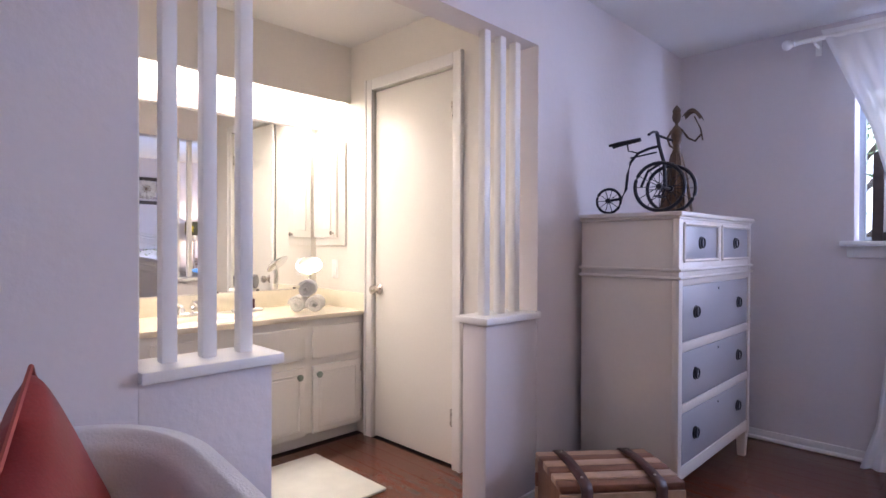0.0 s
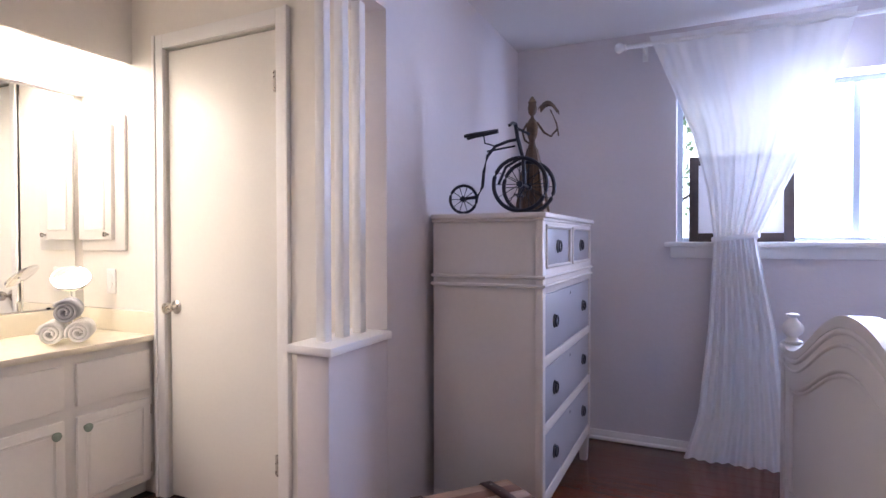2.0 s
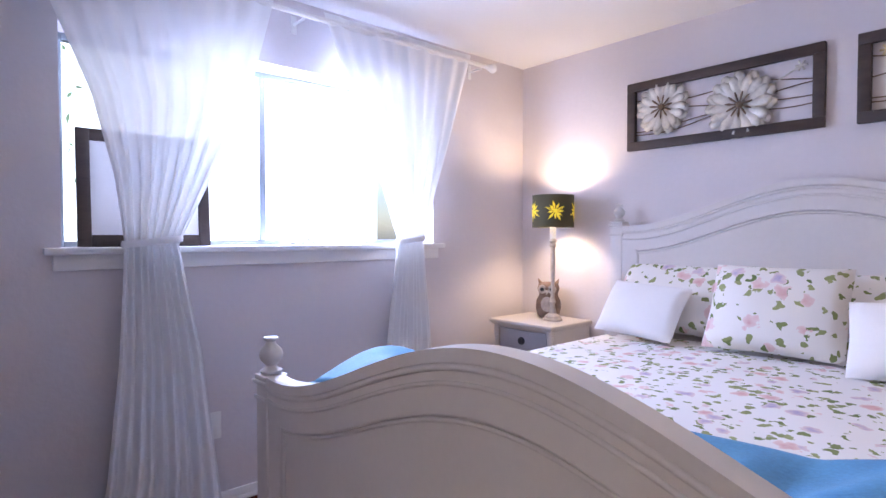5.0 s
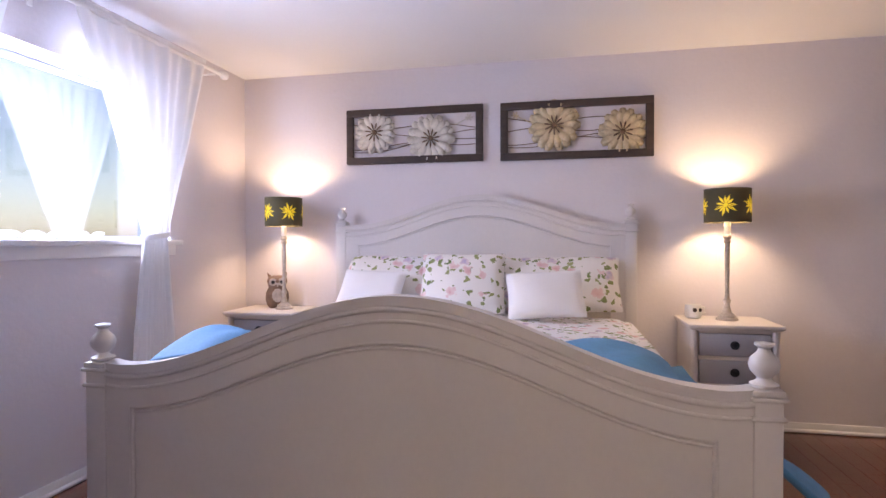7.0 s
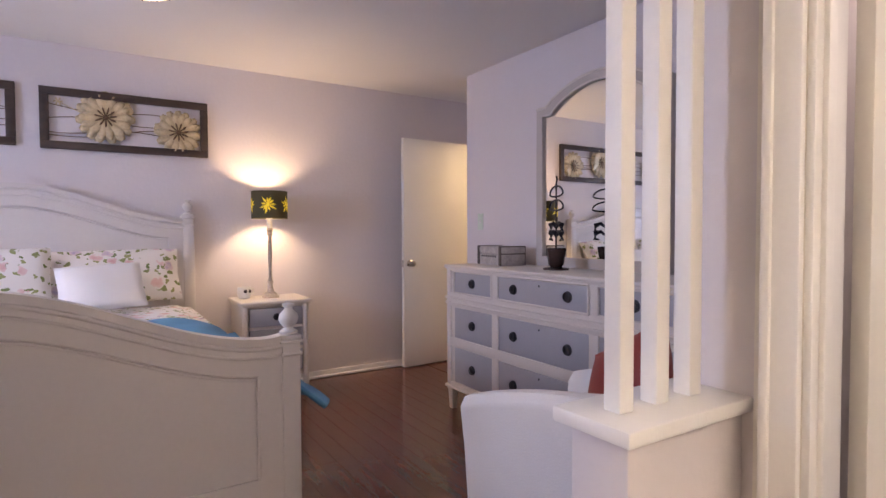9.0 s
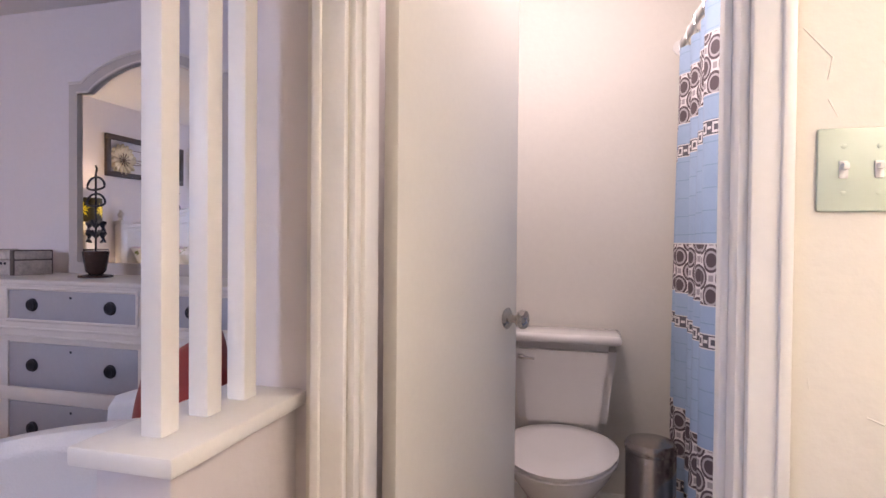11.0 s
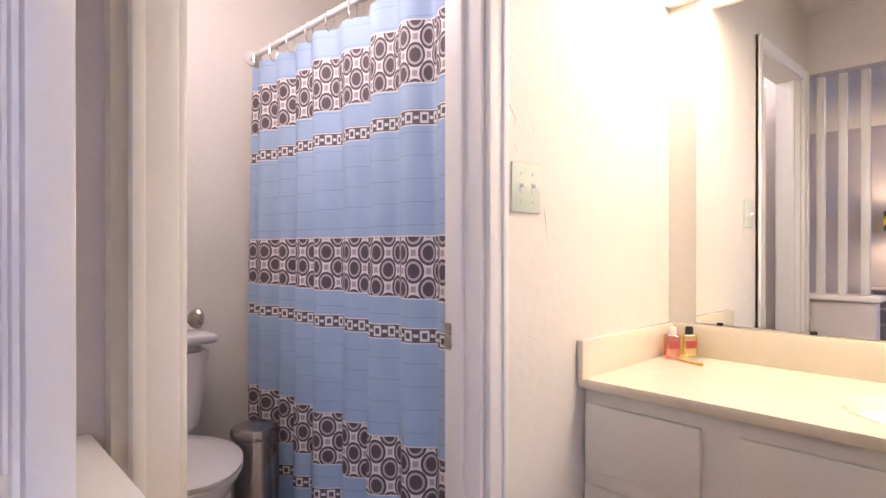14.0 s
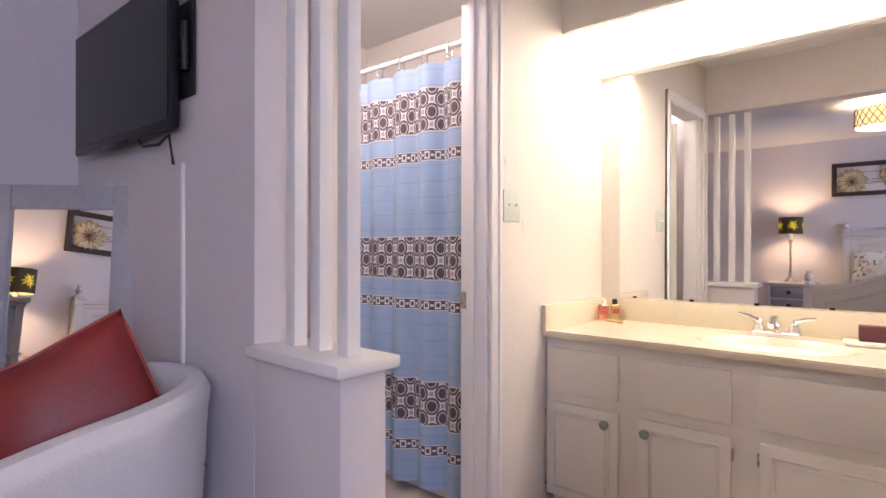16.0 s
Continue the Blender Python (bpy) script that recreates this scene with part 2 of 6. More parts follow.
def shower_mat():
    """Blue polyester with printed bands of rings and linked squares; the uv is in metres along and up the cloth."""
    m, nt, p = nodes_of("shower_curtain_print")
    tc = nt.nodes.new("ShaderNodeTexCoord")
    s = put(nt, "ShaderNodeSeparateXYZ", links={0: tc.outputs["UV"]})
    u, z = s.outputs[0], s.outputs[1]
    within = lambda lo, hi: calc(nt, "MULTIPLY", calc(nt, "GREATER_THAN", z, lo), calc(nt, "LESS_THAN", z, hi))
    cell = 0.112
    rings = None
    white, dark, mid = (0.80, 0.76, 0.76), (0.115, 0.085, 0.095), (0.42, 0.38, 0.40)
    for lo in (1.645, 0.983, 0.335):
        rise = calc(nt, "SUBTRACT", calc(nt, "DIVIDE", calc(nt, "SUBTRACT", z, lo), cell), 0.25)
        run = calc(nt, "DIVIDE", u, cell)
        wrap = lambda s, off: calc(nt, "SUBTRACT", calc(nt, "FRACT", calc(nt, "ADD", s, off)), 0.5)
        dist = lambda a, b: calc(nt, "SQRT", calc(nt, "ADD", calc(nt, "MULTIPLY", a, a), calc(nt, "MULTIPLY", b, b)))
        r = calc(nt, "MINIMUM", dist(wrap(run, 0.0), wrap(rise, 0.0)), dist(wrap(run, 0.5), wrap(rise, 0.5)))
        c = blend(nt, calc(nt, "LESS_THAN", r, 0.345), white, dark)
        c = blend(nt, calc(nt, "LESS_THAN", r, 0.27), c, (0.50, 0.46, 0.48))
        c = blend(nt, calc(nt, "LESS_THAN", r, 0.20), c, dark)
        side = lambda a, b: calc(nt, "MAXIMUM", calc(nt, "ABSOLUTE", a), calc(nt, "ABSOLUTE", b))
        sq = calc(nt, "MINIMUM", side(wrap(run, 0.5), wrap(rise, 0.0)), side(wrap(run, 0.0), wrap(rise, 0.5)))
        c = blend(nt, calc(nt, "LESS_THAN", sq, 0.085), c, mid)
        here = within(lo, lo + 0.19)
        edge = within(lo - 0.004, lo + 0.194)
        rings = (rings or []) + [(edge, here, c)]
    line1 = calc(nt, "LESS_THAN", calc(nt, "FRACT", calc(nt, "DIVIDE", z, 0.071)), 0.05)
    line2 = calc(nt, "LESS_THAN", calc(nt, "FRACT", calc(nt, "DIVIDE", calc(nt, "SUBTRACT", u, z), 0.11)), 0.03)
    vary = noise_tex(nt, tc.outputs["UV"], 9, 4)
    blue = blend(nt, vary, (0.33, 0.46, 0.65), (0.42, 0.55, 0.73))
    col = blend(nt, calc(nt, "MULTIPLY", calc(nt, "MAXIMUM", line1, calc(nt, "MULTIPLY", line2, 0.25)), 0.38), blue, (0.16, 0.27, 0.38))
    for lo in (1.516, 0.847, 0.200):
        mid_z = lo + 0.021
        fu2 = calc(nt, "ABSOLUTE", calc(nt, "SUBTRACT", calc(nt, "FRACT", calc(nt, "DIVIDE", u, 0.062)), 0.5))
        dz = calc(nt, "ABSOLUTE", calc(nt, "SUBTRACT", z, mid_z))
        du = calc(nt, "MULTIPLY", fu2, 0.062)
        big = calc(nt, "MAXIMUM", du, dz)
        sq = calc(nt, "MULTIPLY", calc(nt, "LESS_THAN", big, 0.017), calc(nt, "GREATER_THAN", big, 0.009))
        link = calc(nt, "MULTIPLY", calc(nt, "GREATER_THAN", du, 0.022), calc(nt, "LESS_THAN", dz, 0.005))
        band = blend(nt, calc(nt, "MAXIMUM", sq, link), (0.12, 0.11, 0.13), white)
        col = blend(nt, within(lo - 0.004, lo + 0.046), col, white)
        col = blend(nt, within(lo, lo + 0.042), col, band)
    for edge, here, c in rings:
        col = blend(nt, edge, col, white)
        col = blend(nt, here, col, c)
    nt.links.new(col, p.inputs["Base Color"])
    p.inputs["Roughness"].default_value = 0.65
    return m


M_SHOWER = shower_mat()


# ---- building helpers ----
def box(bm, x0, x1, y0, y1, z0, z1, bevel=0.0, seg=2):
    g = bmesh.ops.create_cube(bm, size=1.0)
    vs = g["verts"]
    bmesh.ops.scale(bm, vec=(x1 - x0, y1 - y0, z1 - z0), verts=vs)
    bmesh.ops.translate(bm, vec=((x0 + x1) / 2, (y0 + y1) / 2, (z0 + z1) / 2), verts=vs)
    if bevel:
        es = list({e for v in vs for e in v.link_edges})
        r = bmesh.ops.bevel(bm, geom=es, offset=bevel, segments=seg, profile=0.5, affect="EDGES")
        return r["verts"]
    return vs


def rod(bm, a, b, r, r2=None, n=12):
    a, b = Vector(a), Vector(b)
    d = b - a
    g = bmesh.ops.create_cone(bm, cap_ends=True, segments=n, radius1=r, radius2=r if r2 is None else r2, depth=d.length)
    m = Matrix.Translation((a + b) / 2) @ d.to_track_quat("Z", "Y").to_matrix().to_4x4()
    bmesh.ops.transform(bm, matrix=m, verts=g["verts"])
    return g["verts"]


def lathe(bm, profile, n=20, at=(0, 0, 0)):
    """A turned shape from (radius, height) pairs."""
    rings = []
    for r, z in profile:
        rings.append([bm.verts.new((at[0] + r * math.cos(2 * math.pi * i / n), at[1] + r * math.sin(2 * math.pi * i / n), at[2] + z)) for i in range(n)])
    for a, b in zip(rings, rings[1:]):
        for i in range(n):
            bm.faces.new((a[i], a[(i + 1) % n], b[(i + 1) % n], b[i]))
    bm.faces.new(rings[0][::-1])
    bm.faces.new(rings[-1])


def sweep(bm, pts, r, n=8, closed=False, flat=1.0):
    """A tube along points; r may be a number or one radius a point."""
    pts = [Vector(p) for p in pts]
    k = len(pts)
    rings = []
    for i, p in enumerate(pts):
        if closed:
            d = pts[(i + 1) % k] - pts[i - 1]
        else:
            d = pts[min(i + 1, k - 1)] - pts[max(i - 1, 0)]
        d.normalize()
        up = Vector((0, 0, 1)) if abs(d.z) < 0.95 else Vector((1, 0, 0))
        s = d.cross(up).normalized()
        w = s.cross(d).normalized()
        rr = r[i] if isinstance(r, (list, tuple)) else r
        rings.append([bm.verts.new(p + s * rr * math.cos(2 * math.pi * j / n) * flat + w * rr * math.sin(2 * math.pi * j / n)) for j in range(n)])
    for i in range(k if closed else k - 1):
        a, b = rings[i], rings[(i + 1) % k]
        for j in range(n):
            bm.faces.new((a[j], a[(j + 1) % n], b[(j + 1) % n], b[j]))
    if not closed:
        bm.faces.new(rings[0][::-1])
        bm.faces.new(rings[-1])


def grid(bm, nu, nv, f, uvf=None, closed_u=False):
    """A sheet f(i/nu, j/nv)."""
    vs = [[bm.verts.new(f(i / nu, j / nv)) for j in range(nv + 1)] for i in range(nu + (0 if closed_u else 1))]
    layer = bm.loops.layers.uv.verify() if uvf else None
    cols = len(vs)
    for i in range(nu):
        for j in range(nv):
            q = ((i, j), (i + 1, j), (i + 1, j + 1), (i, j + 1))
            fc = bm.faces.new([vs[a % cols][b] for a, b in q])
            if layer:
                for lp, (a, b) in zip(fc.loops, q):
                    lp[layer].uv = uvf(a / nu, b / nv)
    return vs


def finish(name, bm, material, smooth=None):
    me = bpy.data.meshes.new(name)
    bmesh.ops.recalc_face_normals(bm, faces=bm.faces[:])
    if smooth:
        for f in bm.faces:
            f.smooth = True
        for e in bm.edges:
            if len(e.link_faces) == 2 and e.calc_face_angle(0) > radians(smooth):
                e.smooth = False
    bm.to_mesh(me)
    bm.free()
    me.materials.append(material)
    return me


def part(name, bm, material, parent, label="", smooth=40, thick=0.0, at=None):
    ob = new(name, finish(name, bm, material, smooth))
    ob.parent = parent
    if at is not None:
        ob.matrix_basis = at
    if label:
        tagged(ob, label)
    if thick:
        md = ob.modifiers.new("thickness", "SOLIDIFY")
        md.thickness, md.offset = thick, 0
    return ob


def thing(name, label, category, at=None, group="", kind=""):
    ob = new(name)
    ob.empty_display_size = 0.1
    if at is not None:
        ob.matrix_basis = at
    return tagged(ob, label, category, group, kind)


def solid(name, bm, material, label="", category="", kind="", smooth=None, group=""):
    return tagged(new(name, finish(name, bm, material, smooth)), label, category, group, kind)


def structure(name, boxes, material, bevel=0.0):
    bm = bmesh.new()
    for b in boxes:
        box(bm, *b, bevel=bevel)
    return solid(name, bm, material, kind="structure", smooth=40)


# ---- rooms: bedroom, vanity alcove, bathroom, hall ----
N, E, W, S, C = 3.34, 2.58, -1.11, -1.43, 2.44
WX0, WX1, WZ0, WZ1 = -0.16, 1.74, 1.205, 2.10
structure("wall_north", [(-1.24, WX0, N, 3.56, 0, C), (WX1, 2.70, N, 3.56, 0, C), (WX0, WX1, N, 3.56, 0, WZ0), (WX0, WX1, N, 3.56, WZ1, C)], M_WALL)
structure("wall_east", [(E, 2.70, -3.3, N, 0, C)], M_WALL)
structure("wall_south", [(-1.24, 1.83, S - 0.12, S, 0, C)], M_WALL)
AS, AN, AW = 0.035, 1.685, -2.95   # alcove faces: south, north, west
BS = -1.53                         # bathroom back wall
structure("wall_bath_south", [(-2.87, -1.24, BS - 0.12, BS, 0, C)], M_ALC)
structure("wall_nook", [(1.71, 1.83, -1.95, S - 0.12, 0, C)], M_WALL)
structure("wall_entry", [(1.71, 1.86, -2.07, -1.95, 0, C), (2.55, E, -2.07, -1.95, 0, C), (1.86, 2.55, -2.07, -1.95, 2.06, C)], M_WALL)
structure("wall_hall", [(0.6, E, -3.42, -3.3, 0, C), (0.6, 0.72, -3.3, S - 0.12, 0, C)], M_WALL)
WS = -1.07                         # face of the west wall south of the alcove
structure("wall_west_south", [(-1.24, WS, S, 0.0, 0, C)], M_WALL)
structure("wall_west_north", [(-1.24, W, 1.69, N, 0, C)], M_WALL)
structure("wall_header", [(-1.24, W, 0.0, 1.69, 2.10, C)], M_WALL)
structure("half_wall_south", [(-1.20, WS, 0.0, 0.345, 0, 0.850)], M_WALL, 0.004)
structure("half_wall_north", [(-1.24, W, 1.325, 1.69, 0, 0.851)], M_WALL, 0.004)
DX0, DX1, DZ = -2.315, -1.632, 2.125
structure("wall_alcove_north", [(AW, DX0, AN, 1.805, 0, C), (DX1, -1.24, AN, 1.805, 0, C), (DX0, DX1, AN, 1.805, DZ, C)], M_ALC)
structure("wall_alcove_west", [(AW - 0.12, AW, AS - 0.12, 1.805, 0, C)], M_ALC)
BX0, BX1, BZ = -2.0, -1.325, 2.06
structure("wall_alcove_south", [(AW, BX0, AS - 0.12, AS, 0, C), (BX1, -1.24, AS - 0.12, AS, 0, C), (BX0, BX1, AS - 0.12, AS, BZ, C)], M_ALC)
structure("wall_bath_west", [(-2.87, -2.75, BS, AS - 0.12, 0, C)], M_ALC)
structure("wall_closet", [(DX0 - 0.1, -1.24, 2.5, 2.6, 0, C), (DX0 - 0.2, DX0 - 0.1, 1.805, 2.6, 0, C)], M_ALC)
structure("ceiling", [(-3.14, 2.70, -3.42, 3.56, C, C + 0.1)], M_CEIL)
structure("floor", [(-3.14, 2.70, -3.42, 3.56, -0.12, -0.014)], M_SUB)
structure("floor_bath", [(-2.75, -1.24, BS, AS - 0.06, -0.014, 0.0)], M_TILE)
structure("ground", [(-60, 60, 3.56, 120, -0.6, -0.5)], surface("lawn", (0.07, 0.11, 0.04), 0.9, vary=0.3))
# soffit over the vanity with its light diffuser
structure("soffit", [(AW, -2.55, AS, AN, 2.10, C), (-2.58, -2.55, AS, AN, 2.085, 2.10)], M_ALC)

# ---- caps, slats, trim ----
def screen(tag, y0, y1, ys, z, dx=0.0):
    bm = bmesh.new()
    box(bm, -1.263 + dx, -1.083 + dx, y0, y1, z - 0.030, z, 0.006)
    solid("ledge_" + tag, bm, M_TRIM, kind="structure", smooth=40)
    for y in ys:
        bm = bmesh.new()
        box(bm, -1.194 + dx, -1.156 + dx, y - 0.019, y + 0.019, z, 2.10, 0.003)
        solid("slat", bm, M_TRIM, "white painted upright slat of the alcove screen", "slat", group="screen slats", smooth=40)


screen("south", 0.0, 0.370, (0.292, 0.190, 0.088), 0.880, 0.04)
screen("north", 1.300, 1.684, (1.386, 1.492, 1.598), 0.881)


def baseboard(tag, boxes):
    bm = bmesh.new()
    for x0, x1, y0, y1, ax in boxes:
        box(bm, x0, x1, y0, y1, 0, 0.062, 0.003)
        if ax == "x":
            sweep(bm, [(x0, y0 if tag == "north" else y1, 0.012), (x1, y0 if tag == "north" else y1, 0.012)], 0.012, 8)
        else:
            sweep(bm, [(x0 if tag == "east" else x1, y0, 0.012), (x0 if tag == "east" else x1, y1, 0.012)], 0.012, 8)
    solid("baseboard_" + tag, bm, M_TRIM, kind="structure", smooth=40)


baseboard("north", [(W, E, N - 0.014, N, "x")])
baseboard("east", [(E - 0.014, E, -1.95, N - 0.014, "y")])
baseboard("west", [(W, W + 0.014, 1.325, N - 0.014, "y"), (WS, WS + 0.014, S, 0.345, "y")])
baseboard("south", [(W + 0.014, 1.83, S, S + 0.014, "x")])


def casing(tag, x0, x1, z, y, out, w=0.065, d=0.018, we=0.065):
    """Door casing round an opening in a wall that runs along x; out: the way that it stands proud."""
    bm = bmesh.new()
    ya, yb = sorted((y, y + out * d))
    yc, yd = sorted((y, y + out * (d + 0.008)))
    box(bm, x0 - w, x0, ya, yb, 0, z + w, 0.004)
    box(bm, x1, x1 + we, ya, yb, 0, z + w, 0.004)
    box(bm, x0, x1, ya, yb, z, z + w, 0.004)
    box(bm, x0 - w, x0 - w + 0.018, yc, yd, 0, z + w, 0.004)
    box(bm, x1 + we - 0.018, x1 + we, yc, yd, 0, z + w, 0.004)
    solid("trim_" + tag, bm, M_TRIM, kind="structure", smooth=40)


def knob(parent, at):
    bm = bmesh.new()
    lathe(bm, [(0.030, 0), (0.032, 0.004), (0.026, 0.010), (0.012, 0.014), (0.011, 0.030), (0.022, 0.038), (0.028, 0.050), (0.026, 0.062), (0.012, 0.068)], 18)
    return part("door_knob", bm, M_NICKEL, parent, "brushed nickel round knob", 40, at=at)


def hinge(parent, x, y, z):
    bm = bmesh.new()
    rod(bm, (x, y, z - 0.045), (x, y, z + 0.045), 0.007, n=8)
    box(bm, x - 0.012, x + 0.012, y - 0.001, y + 0.004, z - 0.044, z + 0.044)
    part("hinge", bm, M_NICKEL, parent, "", 40)


structure("baseboard_bath", [(-2.12, -1.24, BS, BS + 0.012, 0, 0.075)], M_TRIM, 0.003)
# raised cracks and blisters in the old plaster round the switch
bm = bmesh.new()
for line in (((-2.073, 1.505), (-2.112, 1.458), (-2.106, 1.425)), ((-2.108, 1.395), (-2.121, 1.368)), ((-2.178, 1.448), (-2.187, 1.432)),
             ((-2.228, 1.246), (-2.236, 1.205), (-2.238, 1.165)), ((-2.087, 0.972), (-2.089, 0.955)), ((-2.166, 0.918), (-2.190, 0.908), (-2.216, 0.906)), ((-2.350, 1.338), (-2.372, 1.352))):
    sweep(bm, [(x, AS, z) for x, z in line], [0.0012] + [0.0018] * (len(line) - 2) + [0.0008], 6)
solid("wall_cracks", bm, M_ALC, kind="structure", smooth=60)
casing("closet", DX0, DX1, DZ, AN, -1)
casing("bath", BX0, BX1, BZ, AS, 1, 0.058)
structure("trim_bath_jamb", [(BX0, BX0 + 0.014, AS - 0.12, AS, 0, BZ), (BX1 - 0.014, BX1, AS - 0.12, AS, 0, BZ), (BX0 + 0.014, BX0 + 0.026, AS - 0.085, AS - 0.05, 0, BZ), (BX1 - 0.024, BX1 - 0.014, AS - 0.055, AS - 0.025, 0, BZ)], M_TRIM, 0.002)
# closet door, shut
d = thing("closet_door", "cream painted flush closet door, shut", "door", pose(DX1 - 0.008, AN + 0.010, 0))
bm = bmesh.new()
box(bm, -0.667, 0, 0, 0.035, 0.012, 2.115, 0.003)
part("leaf", bm, M_DOORW, d)
knob(d, pose(-0.625, 0, 0.91, 90, 0, 0))
for z in (0.265, 1.895):
    hinge(d, -0.012, -0.006, z)
# bathroom door, open inwards
d = thing("bathroom_door", "cream painted flush bathroom door standing open", "door", pose(-1.366, AS - 0.161, 0, 0, 0, 72))
bm = bmesh.new()
box(bm, -0.60, 0, -0.0385, 0, 0.012, 2.045, 0.003)
part("leaf", bm, M_DOORW, d)
knob(d, pose(-0.53, -0.035, 0.95, 90, 0, 0))
knob(d, pose(-0.53, 0, 0.95, -90, 0, 0))
# bedroom door, open along the east wall
d = thing("bedroom_door", "cream painted flush bedroom door standing open", "door", pose(2.545, -1.945, 0, 0, 0, 94))
bm = bmesh.new()
box(bm, 0.0, 0.76, 0.0, 0.035, 0.012, 2.03, 0.003)
part("leaf", bm, M_DOORW, d)
knob(d, pose(0.70, 0.035, 0.93, -90, 0, 0))
bm = bmesh.new()
box(bm, 0.759, 0.762, 0.006, 0.029, 0.90, 0.96)
part("latch_plate", bm, M_NICKEL, d)
bm = bmesh.new()
box(bm, BX0 + 0.0135, BX0 + 0.0165, AS - 0.120, AS - 0.088, 0.890, 0.955, 0.001)
solid("strike_plate", bm, M_NICKEL, "worn steel strike plate in the door jamb", "strike plate")

# ---- window ----
w = thing("window_1", "", "", kind="structure")
bm = bmesh.new()
for b in ((WX0, WX0 + 0.03, 3.51, 3.55, WZ0, WZ1), (WX1 - 0.03, WX1, 3.51, 3.55, WZ0, WZ1), (WX0 + 0.03, WX1 - 0.03, 3.51, 3.55, WZ0, WZ0 + 0.03), (WX0 + 0.03, WX1 - 0.03, 3.51, 3.55, WZ1 - 0.03, WZ1)):
    box(bm, *b, bevel=0.003)
M_ALU = surface("window_aluminium", (0.42, 0.47, 0.52), 0.4, metal=0.6, vary=0.08)
part("window_frame", bm, M_ALU, w)
bm = bmesh.new()
box(bm, 0.708, 0.743, 3.505, 3.545, WZ0 + 0.03, WZ1 - 0.03, 0.004)
part("mullion", bm, M_ALU, w)
for x0, x1 in ((WX0 + 0.03, 0.708), (0.743, WX1 - 0.03)):
    bm = bmesh.new()
    box(bm, x0, x1, 3.525, 3.531, WZ0 + 0.03, WZ1 - 0.03)
    pane = part("pane", bm, M_PANE, w)
    pane.visible_shadow = False
bm = bmesh.new()
box(bm, WX0 - 0.06, WX1 + 0.06, 3.29, 3.34, WZ0 - 0.022, WZ0 + 0.006, 0.006)
box(bm, WX0 + 0.001, WX1 - 0.001, 3.34, 3.509, WZ0 + 0.0005, WZ0 + 0.006)
box(bm, WX0 - 0.03, WX1 + 0.03, 3.322, 3.34, WZ0 - 0.085, WZ0 - 0.022, 0.005)
part("window_sill", bm, M_TRIM, w)
bm = bmesh.new()
grid(bm, 1, 1, lambda u, v: (-40 + 80 * u, 60, -1 + 40 * v))
solid("backdrop", bm, M_OUT, kind="structure")


# ---- curtains ----
def lerp_rows(rows, z):
    for (z0, a0, b0), (z1, a1, b1) in zip(rows, rows[1:]):
        if z <= z0 and z >= z1:
            f = (z0 - z) / (z0 - z1)
            return a0 + (a1 - a0) * f, b0 + (b1 - b0) * f
    return rows[-1][1:]


def curtain(label, rows, seed, folds=9):
    rnd = random.Random(seed)
    ph = [rnd.uniform(0, 6.28) for _ in range(4)]
    top, bot = rows[0][0], rows[-1][0]
    full = rows[0][2] - rows[0][1]

    def f(u, v):
        z = top + (bot - top) * v
        a, b = lerp_rows(rows, z)
        k = min(1.0, (b - a) / full)
        wob = u + 0.012 * math.sin(9 * u + ph[0] + 2.2 * v) * (1 - abs(2 * u - 1))
        amp = 0.010 + 0.008 * (1 - k)
        y = 3.225 + amp * math.sin(2 * math.pi * folds * wob + ph[1] + 0.7 * math.sin(3 * v + ph[2])) + 0.010 * math.sin(2 * math.pi * 3.3 * u + ph[3] + 2 * v)
        if v < 0.05:
            y = 3.225 + (y - 3.225) * (0.4 + 12 * v)
        return (a + (b - a) * wob, y, max(z, 0.004))

    c = thing("sheer_curtain", label, "curtain", pose(0, 0, 0), "sheer curtains at the window")
    bm = bmesh.new()
    grid(bm, 130, 70, f, lambda u, v: (u * full, v * (top - bot)))
    part("panel", bm, M_SHEER, c, smooth=180)
    a, b = lerp_rows(rows, 1.23)
    bm = bmesh.new()
    pts = [((a + b) / 2 + ((b - a) / 2 + 0.006) * math.cos(t), 3.225 + 0.047 * math.sin(t), 1.235 + 0.012 * math.cos(t)) for t in (2 * math.pi * i / 28 for i in range(28))]
    sweep(bm, pts, 0.016, 6, True, 0.35)
    part("tieback", bm, M_SHEER, c, "white cloth tie")
    return c


curtain("white sheer curtain tied back, puddling on the floor", [(2.375, -0.30, 0.668), (1.81, -0.075, 0.52), (1.50, 0.0, 0.37), (1.22, 0.035, 0.24), (0.75, 0.01, 0.33), (0.25, -0.04, 0.39), (0.0, -0.11, 0.42)], 3)
curtain("white sheer curtain tied back beside the lamp", [(2.375, 0.925, 1.95), (1.81, 1.165, 1.77), (1.24, 1.388, 1.562), (0.70, 1.316, 1.623), (0.0, 1.27, 1.68)], 8)
cr = thing("curtain_rod", "white curtain rod with ball finials above the window", "curtain rod", pose(0, 0, 0))
bm = bmesh.new()
rod(bm, (-0.42, 3.225, 2.335), (2.10, 3.225, 2.335), 0.013, n=14)
part("pole", bm, M_TRIM, cr)
for x, s in ((-0.42, -1), (2.10, 1)):
    bm = bmesh.new()
    lathe(bm, [(0.013, 0), (0.020, 0.006), (0.014, 0.014), (0.027, 0.032), (0.030, 0.045), (0.024, 0.060), (0.008, 0.068)], 16)
    part("finial", bm, M_TRIM, cr, at=pose(x, 3.225, 2.335, 0, 90 * s, 0))
